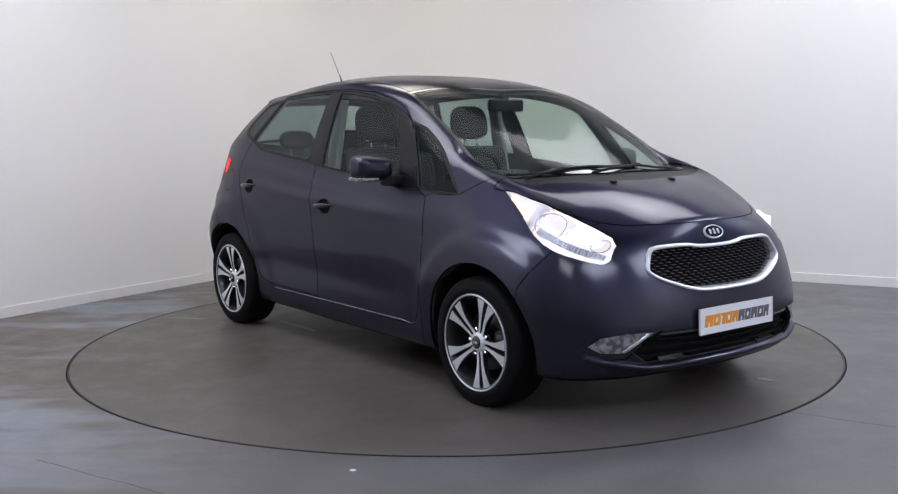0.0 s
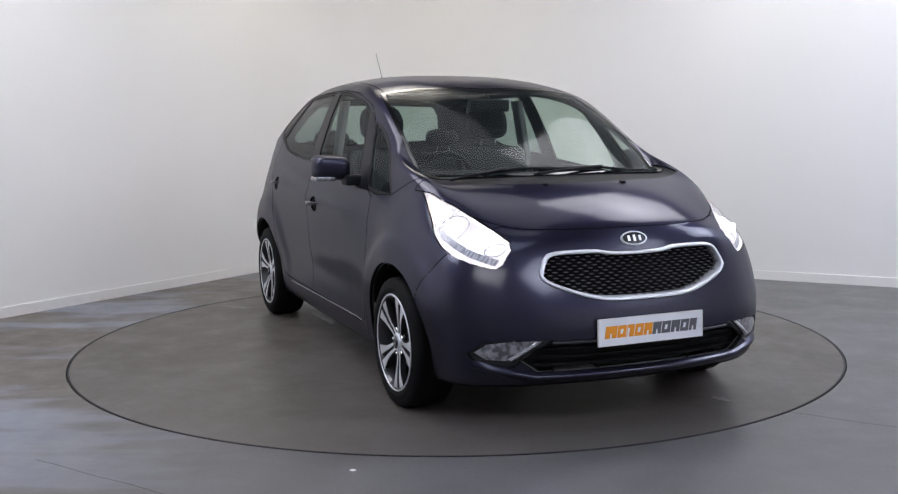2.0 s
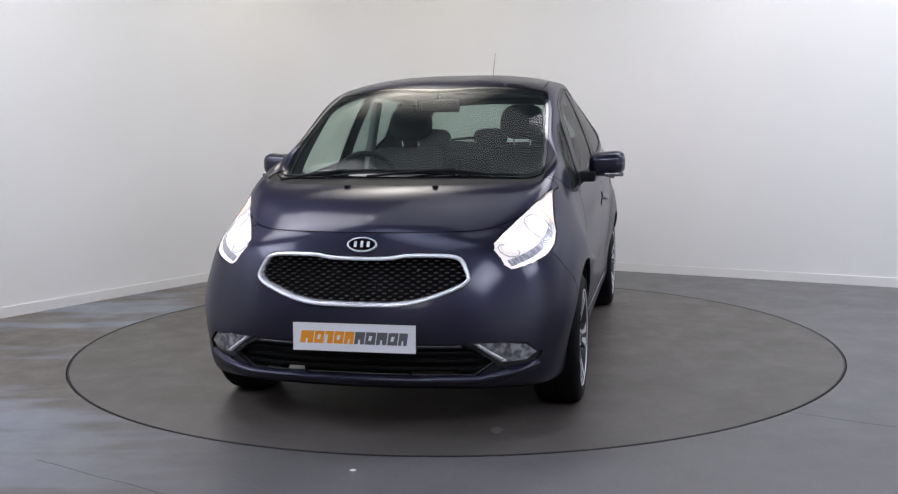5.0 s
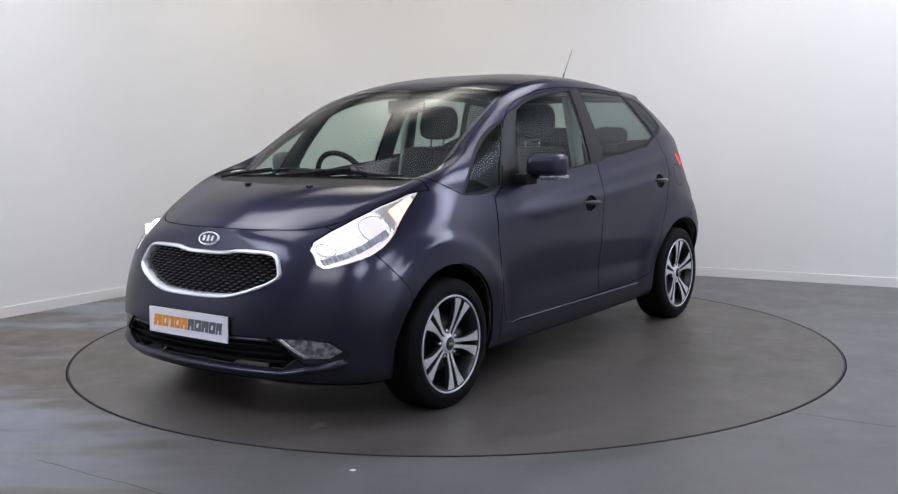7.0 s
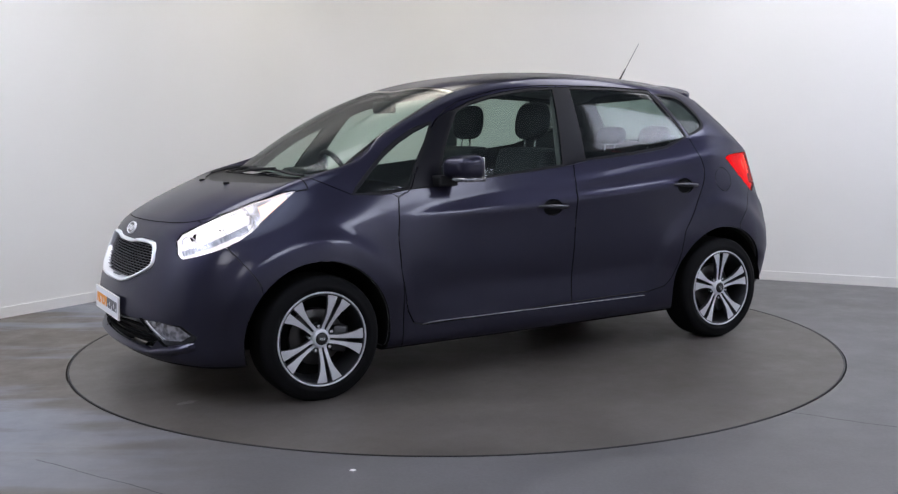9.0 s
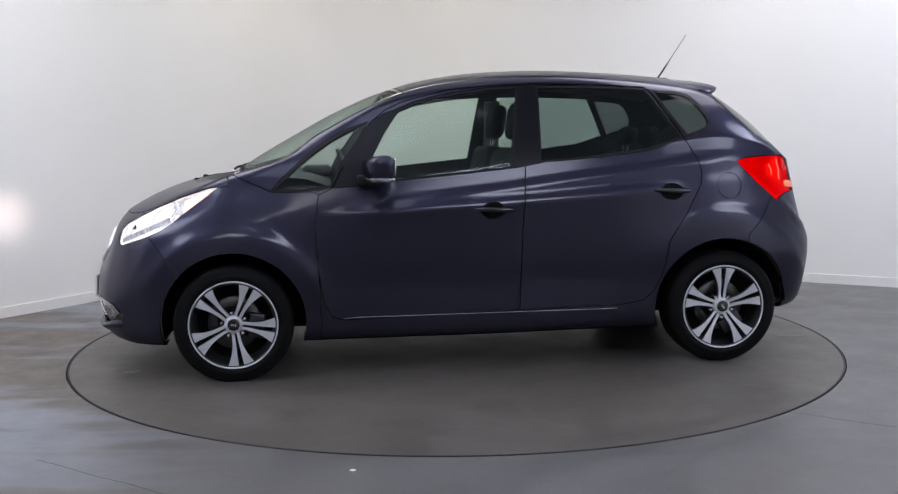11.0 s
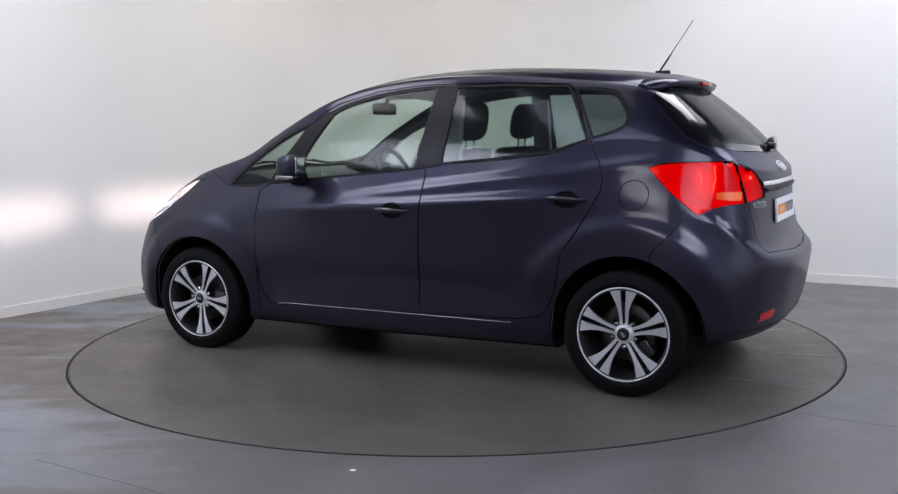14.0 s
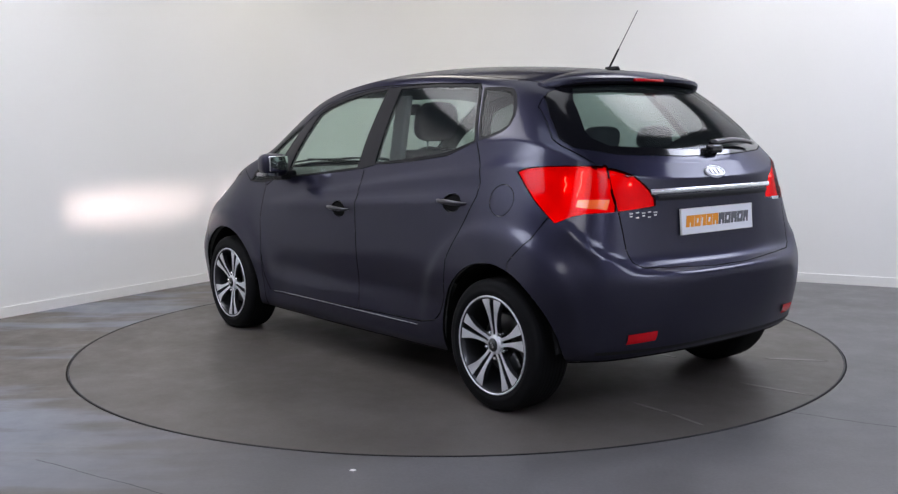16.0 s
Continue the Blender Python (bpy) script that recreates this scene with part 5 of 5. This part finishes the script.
# ---- sides ----
def build_sides():
    for s in (1, -1):
        for k, (hx, hz) in enumerate(((-.045, .862), (-1.015, .941))):
            door = doors[k * 2 + (0 if s > 0 else 1)]
            h, n = flank(hx, hz)
            rows = []
            for u in np.linspace(0, 1, 15):
                x = hx + .100 - .205 * u
                b, _ = flank(x, hz)
                out = .030 * math.sin(math.pi * u) ** .5 + .002
                t = .0125 * (math.sin(math.pi * min(max(u, .05), .95)) ** .4)
                z = hz + .004 * math.cos(math.pi * u)
                rows.append([Vector((x, (b.y + out + dy * t * .6) * s, z + dz * t)) for dy, dz in ((-1, -.5), (0, -1), (.8, -.6), (1, 0), (.8, .6), (0, 1), (-1, .5), (-1, -.5))])
            bm = bmesh.new()
            ribbon(bm, rows)
            part("door_handle", bm, mat("dark_satin_handle", (0.02, 0.02, 0.028), 0.3, 0.3, coat=0.6) if "dark_satin_handle" not in bpy.data.materials else bpy.data.materials["dark_satin_handle"], door, "dark door handle")
        # bright line of the sill
        bm = bmesh.new()
        tube(bm, [flank(x, .312 if x < .7 else .305)[0] * 1 + Vector((0, .001, 0)) for x in np.linspace(.75, -.72, 20)], .0013, 5)
        bmesh.ops.transform(bm, matrix=Matrix.Diagonal((1, s, 1, 1)), verts=bm.verts[:])
        part("sill_seam", bm, SILVER, car, "thin bright seam along the sill")
        # door mirror
        mir = new("door_mirror")
        mir.parent = car
        bm = bmesh.new()
        box(bm, (.515, .838, 1.024), (.645, 1.030, 1.158), .056, 6)
        for v in bm.verts:
            if v.co.x > .55:
                k = (v.co.x - .55) / .1
                v.co.z = 1.10 + (v.co.z - 1.10) * (1 - .22 * k)
                v.co.y = .93 + (v.co.y - .93) * (1 - .10 * k)
            v.co.x -= (v.co.y - .84) * .25
            v.co.z -= (1.03 - v.co.y) * .05
        bmesh.ops.transform(bm, matrix=Matrix.Diagonal((1, s, 1, 1)), verts=bm.verts[:])
        bmesh.ops.recalc_face_normals(bm, faces=bm.faces[:])
        part("mirror_housing", bm, PAINT, mir, "painted mirror housing")
        bm = bmesh.new()
        box(bm, (.507, .862, 1.050), (.519, 1.000, 1.138), .005, 2)
        for v in bm.verts:
            v.co.x -= (v.co.y - .84) * .25
        bmesh.ops.transform(bm, matrix=Matrix.Diagonal((1, s, 1, 1)), verts=bm.verts[:])
        bmesh.ops.recalc_face_normals(bm, faces=bm.faces[:])
        part("mirror_glass", bm, MIRROR, mir, "mirror glass")
        bm = bmesh.new()
        box(bm, (.52, .925, 1.020), (.64, 1.024, 1.042), .009, 3)
        for v in bm.verts:
            v.co.x -= (v.co.y - .84) * .25
        bmesh.ops.transform(bm, matrix=Matrix.Diagonal((1, s, 1, 1)), verts=bm.verts[:])
        bmesh.ops.recalc_face_normals(bm, faces=bm.faces[:])
        part("turn_repeater", bm, FOGGLASS, mir, "clear turn repeater strip")
        bm = bmesh.new()
        box(bm, (.55, .775, .995), (.66, .88, 1.05), .014, 3)
        bmesh.ops.transform(bm, matrix=Matrix.Diagonal((1, s, 1, 1)), verts=bm.verts[:])
        bmesh.ops.recalc_face_normals(bm, faces=bm.faces[:])
        part("mirror_foot", bm, BLACK, mir, "black mirror foot")


build_sides()


# ---- roof and tail ----
def build_tail():
    p, _ = above(-1.235, 0)
    ant = new("roof_aerial")
    ant.parent = car
    bm = bmesh.new()
    box(bm, (p.x - .045, -.018, p.z - .004), (p.x + .035, .018, p.z + .016), .008, 3)
    for v in bm.verts:
        if v.co.z > p.z + .008:
            v.co.y *= .6
    part("aerial_base", bm, BLACK, ant, "black aerial base")
    tip = Vector((-1.40, 0, 1.838))
    foot = p + Vector((.012, 0, .012))
    bm = bmesh.new()
    tube(bm, [foot, foot.lerp(tip, .34)], .0058, 8, .75)
    part("aerial_foot", bm, BLACK, ant)
    bm = bmesh.new()
    tube(bm, [foot.lerp(tip, .34), tip], .0026, 8, .8)
    part("aerial_rod", bm, mat("aerial_steel", (0.16, 0.16, 0.17), 0.4, 0.6), ant, "thin grey aerial rod")
    # spoiler over the rear window
    rows = []
    for y in np.linspace(-.545, .545, 41):
        k = abs(y) / .545
        length = .202 - .085 * k ** 3 - .06 * k ** 10
        drop = .012 * k ** 2 + .036 * k ** 8
        z0 = above(-1.27, min(abs(y), .53))[0].z + .002
        zt = 1.516 - drop
        rows.append([(-1.27 - length * f, y, z0 * (1 - g) + zt * g + h) for f, g, h in
                     ((0, 0, 0), (.35, .34, .008), (.72, .72, .008), (.93, 1, .004), (1, 1, -.004), (.98, 1, -.018), (.85, 1, -.028), (.62, 1, -.036), (.3, 1, -.040))])
    bm = bmesh.new()
    ribbon(bm, rows)
    ends = [bm.verts.new(q) for q in rows[0]], [bm.verts.new(q) for q in rows[-1]]
    for e in ends:
        bm.faces.new(e)
    bmesh.ops.remove_doubles(bm, verts=bm.verts[:], dist=1e-5)
    bmesh.ops.recalc_face_normals(bm, faces=bm.faces[:])
    sp = sharp(part("spoiler", bm, PAINT, tailgate, "painted roof spoiler"), 40)
    bm = bmesh.new()
    box(bm, (-1.481, -.105, 1.494), (-1.464, .105, 1.508), .004)
    part("high_brake_lamp", bm, REDDULL, tailgate, "red high brake lamp")
    # chrome strip, badge, plate, name strokes
    bm = bmesh.new()
    rows = []
    for y in np.linspace(-.435, .435, 31):
        q, n = tail(y, 1.0)
        rows.append([q + n * .001 + Vector((0, 0, .013)), q + n * .009 + Vector((0, 0, .009)), q + n * .010 - Vector((0, 0, .007)), q + n * .001 - Vector((0, 0, .013))])
    ribbon(bm, rows)
    part("chrome_strip", bm, CHROME, tailgate, "chrome strip across the tailgate")
    bm = bmesh.new()
    rows = []
    for y in np.linspace(-.40, .40, 25):
        q, n = tail(y, .975)
        rows.append([q + n * .001 + Vector((0, 0, .010)), q + n * .014 + Vector((0, 0, .006)), q + n * .006 - Vector((0, 0, .014))])
    ribbon(bm, rows)
    part("grip_strip", bm, BLACK, tailgate, "dark grip below the chrome strip")
    q, n = tail(0, 1.072)
    oval_badge(q + n * .003, n, "rear_badge")
    q, n = tail(0, .865)
    build_plate(Vector((q.x - .002, 0.012, .862)), -1, -4, "rear_plate")
    for i, y in enumerate(np.linspace(.545, .415, 5)):
        q, n = tail(y, .905)
        for dz, wd in ((.011, .020), (-.011, .020)) if i % 2 else ((.008, .022), (-.004, .016)):
            bm = bmesh.new()
            box(bm, (q.x - .004, y - wd / 2, q.z + dz - .0035), (q.x + .004, y + wd / 2, q.z + dz + .0035), .001)
            part("name_stroke", bm, CHROME, tailgate, "chrome lettering stroke", smooth=False)
    q, n = tail(-.50, .93)
    bm = bmesh.new()
    box(bm, (q.x - .004, -.535, .922), (q.x + .004, -.465, .937), .001)
    part("name_stroke", bm, CHROME, tailgate, "small chrome mark", smooth=False)
    # amber panes and bumper reflectors
    for s in (1, -1):
        bm = bmesh.new()
        rows = []
        for u in np.linspace(0, 1, 9):
            x = -1.70 - .095 * u
            a, _ = flank(x, .975)
            b, _ = flank(x, .945 - .012 * u)
            rows.append([Vector((c.x - .003, (c.y + .0035) * s, c.z)) for c in (a, b)])
        ribbon(bm, rows)
        for x0, x1, z0, z1 in ((-1.628, -1.640, 1.072, 1.012), (-1.690, -1.694, 1.098, .990)):
            fil = bmesh.new()
            line = []
            for u in np.linspace(0, 1, 9):
                h, n = flank(x0 + (x1 - x0) * u + .004 * math.sin(u * 9), z0 + (z1 - z0) * u)
                line.append(Vector((h.x - n.x * .014, (h.y - n.y * .014) * s, h.z - n.z * .014)))
            tube(fil, line, .0032, 6)
            part("filament", fil, REDBULB, car, "bright glint of the bulb")
        h, n = tail(.52, 1.035)
        fil = bmesh.new()
        bmesh.ops.create_uvsphere(fil, u_segments=12, v_segments=8, radius=.007)
        bmesh.ops.transform(fil, matrix=Matrix.Translation((h.x - n.x * .014, (h.y - n.y * .014) * s, h.z)), verts=fil.verts[:])
        part("filament", fil, REDBULB, car, "bright glint of the bulb")
        part("amber_turn_pane", bm, AMBER, car, "amber turn lamp pane")
        bm = bmesh.new()
        rows = []
        for y in np.linspace(.47, .61, 8):
            a, n = tail(y, .412 - (y - .47) * .05)
            b, _ = tail(y, .368 - (y - .47) * .05)
            rows.append([Vector((c.x - .004, c.y * s, c.z)) for c in (a, a * .5 + b * .5 + Vector((-.004, 0, 0)), b)])
        ribbon(bm, rows)
        part("rear_reflector", bm, REDDULL, rear_bumper, "red bumper reflector")
    # rear wiper
    bm = bmesh.new()
    pts = [tail(y, 1.175 + .02 * math.sin((y + .46) * 7))[0] + Vector((-.022, 0, .006)) for y in np.linspace(-.06, -.44, 12)]
    tube(bm, pts, .017, 10, .55)
    for v in bm.verts:
        v.co.z += .012
    part("rear_wiper", bm, GLOSSBLACK, tailgate, "black rear wiper")
    bm = bmesh.new()
    q, n = tail(-.05, 1.16)
    box(bm, (q.x - .035, -.11, 1.155), (q.x + .01, -.03, 1.195), .014, 3)
    part("rear_wiper_hub", bm, GLOSSBLACK, tailgate, "black rear wiper hub")
    # black valance under the rear bumper, exhaust, towing gear left plain
    bm = bmesh.new()
    rows = []
    for y in np.linspace(-.72, .72, 41):
        a, n = tail(y, .325)
        rows.append([a + n * .003 + Vector((0, 0, .02)), a + n * .004 - Vector((0, 0, .0)), a - Vector((n.x * -.0 + .0, 0, .03)) + Vector((.03, 0, 0))])
    ribbon(bm, rows)
    part("rear_valance", bm, BLACK, rear_bumper, "black lower bumper edge")


build_tail()


# ---- cabin ----
def build_seat(x, y, rear=False):
    seat = new("rear_seat" if rear else "front_seat")
    seat.parent = car
    w = .25
    bm = bmesh.new()
    box(bm, (x - .22, y - w, .50), (x + .28, y + w, .64), .05, 4)
    part("cushion", bm, FABRIC, seat)
    bm = bmesh.new()
    box(bm, (x - .30, y - w + .01, .58), (x - .16, y + w - .01, 1.17 if not rear else 1.12), .055, 4)
    for v in bm.verts:
        k = max(0, v.co.z - .6)
        v.co.x -= k * .22
        v.co.y = y + (v.co.y - y) * (1 - .25 * max(0, k - .35))
    part("backrest", bm, FABRIC, seat)
    bm = bmesh.new()
    zt = 1.235 if not rear else 1.18
    # a padded, rounded block
    hx, hy, hz, mid = (.055, .138, .108, .088) if not rear else (.045, .125, .060, .045)
    bmesh.ops.create_uvsphere(bm, u_segments=32, v_segments=18, radius=1.0)
    for v in bm.verts:
        q = [math.copysign(abs(c) ** .62, c) for c in v.co]
        v.co = Vector((q[0] * hx - (mid + q[2] * hz) * .15, q[1] * hy * (1 - .10 * max(0, q[2])), mid + q[2] * hz))
    bmesh.ops.transform(bm, matrix=Matrix.Translation((x - .38, y, zt)), verts=bm.verts[:])
    part("headrest", bm, FABRIC, seat, "black padded headrest")
    for dy in (-.05, .05):
        bm = bmesh.new()
        tube(bm, [(x - .365, y + dy, zt - .12), (x - .38, y + dy, zt + .02)], .006, 8)
        part("headrest_post", bm, CHROME, seat, "steel headrest post")


def build_cabin():
    for s in (.36, -.36):
        build_seat(.12, s)
    for y in (.42, 0, -.42):
        build_seat(-.78, y, True)
    bm = bmesh.new()
    rows = []
    for y in np.linspace(-.74, .74, 25):
        k = (abs(y) / .74) ** 2
        rows.append([(1.28 - .14 * k, y, 1.035), (1.12 - .05 * k, y, 1.045), (.92, y, 1.03), (.80, y, .99), (.76, y, .90), (.80, y, .70), (.9, y, .55)])
    ribbon(bm, rows)
    part("dashboard", bm, mat("dashboard_plastic", (0.075, 0.078, 0.08), 0.7), car, "black dashboard")
    bm = bmesh.new()
    box(bm, (.78, -.52, 1.0), (.96, -.20, 1.065), .03, 3)
    part("instrument_hood", bm, BLACK, car)
    wheel = new("steering_wheel")
    wheel.parent = car
    wheel.matrix_basis = Matrix.Translation((.66, -.36, .985)) @ Matrix.Rotation(radians(-66), 4, "Y")
    bm = bmesh.new()
    rows = []
    for i in range(36):
        a = 2 * math.pi * i / 36
        rows.append([((.185 + .016 * math.cos(b)) * math.cos(a), (.185 + .016 * math.cos(b)) * math.sin(a), .016 * math.sin(b)) for b in np.linspace(0, 2 * math.pi, 9)])
    ribbon(bm, rows, True)
    part("wheel_rim", bm, BLACK, wheel)
    bm = bmesh.new()
    box(bm, (-.06, -.08, -.03), (.06, .08, .03), .02, 3)
    part("wheel_boss", bm, BLACK, wheel)
    for a in (90, -90, 180):
        bm = bmesh.new()
        box(bm, (.04, -.02, -.008), (.18, .02, .008), .005)
        bmesh.ops.transform(bm, matrix=Matrix.Rotation(radians(a), 4, "Z"), verts=bm.verts[:])
        part("wheel_spoke", bm, DARKALLOY, wheel)
    bm = bmesh.new()
    box(bm, (.50, -.125, 1.375), (.535, .125, 1.445), .018, 4)
    part("cabin_mirror", bm, BLACK, car, "black rear-view mirror")
    bm = bmesh.new()
    tube(bm, [(.52, 0, 1.42), (.49, 0, 1.475)], .012, 8)
    part("cabin_mirror_stem", bm, BLACK, car)
    bm = bmesh.new()
    box(bm, (-1.55, -.66, .33), (.95, .66, .36))
    part("cabin_floor", bm, UNDER, car, smooth=False)
    bm = bmesh.new()
    box(bm, (-1.66, -.62, .86), (-1.12, .62, .875))
    part("parcel_shelf", bm, FABRIC, car, smooth=False)
    for s in (1, -1):
        bm = bmesh.new()
        box(bm, (-.34, .60 * s - .02, .62), (-.24, .60 * s + .02, 1.46), .012)
        for v in bm.verts:
            v.co.y += s * (.13 - max(0, v.co.z - 1.05) * .36)
        part("belt_pillar", bm, LINER, car, "grey inner door pillar")


build_cabin()


def motions():
    shift = pose(*CAR_SHIFT, 0)
    walk(turntable, [(t, pose(0, 0, 0, 0, 0, a)) for t, a in TURN])
    walk(car, [(t, pose(0, 0, 0, 0, 0, a) @ shift) for t, a in TURN])


motions()
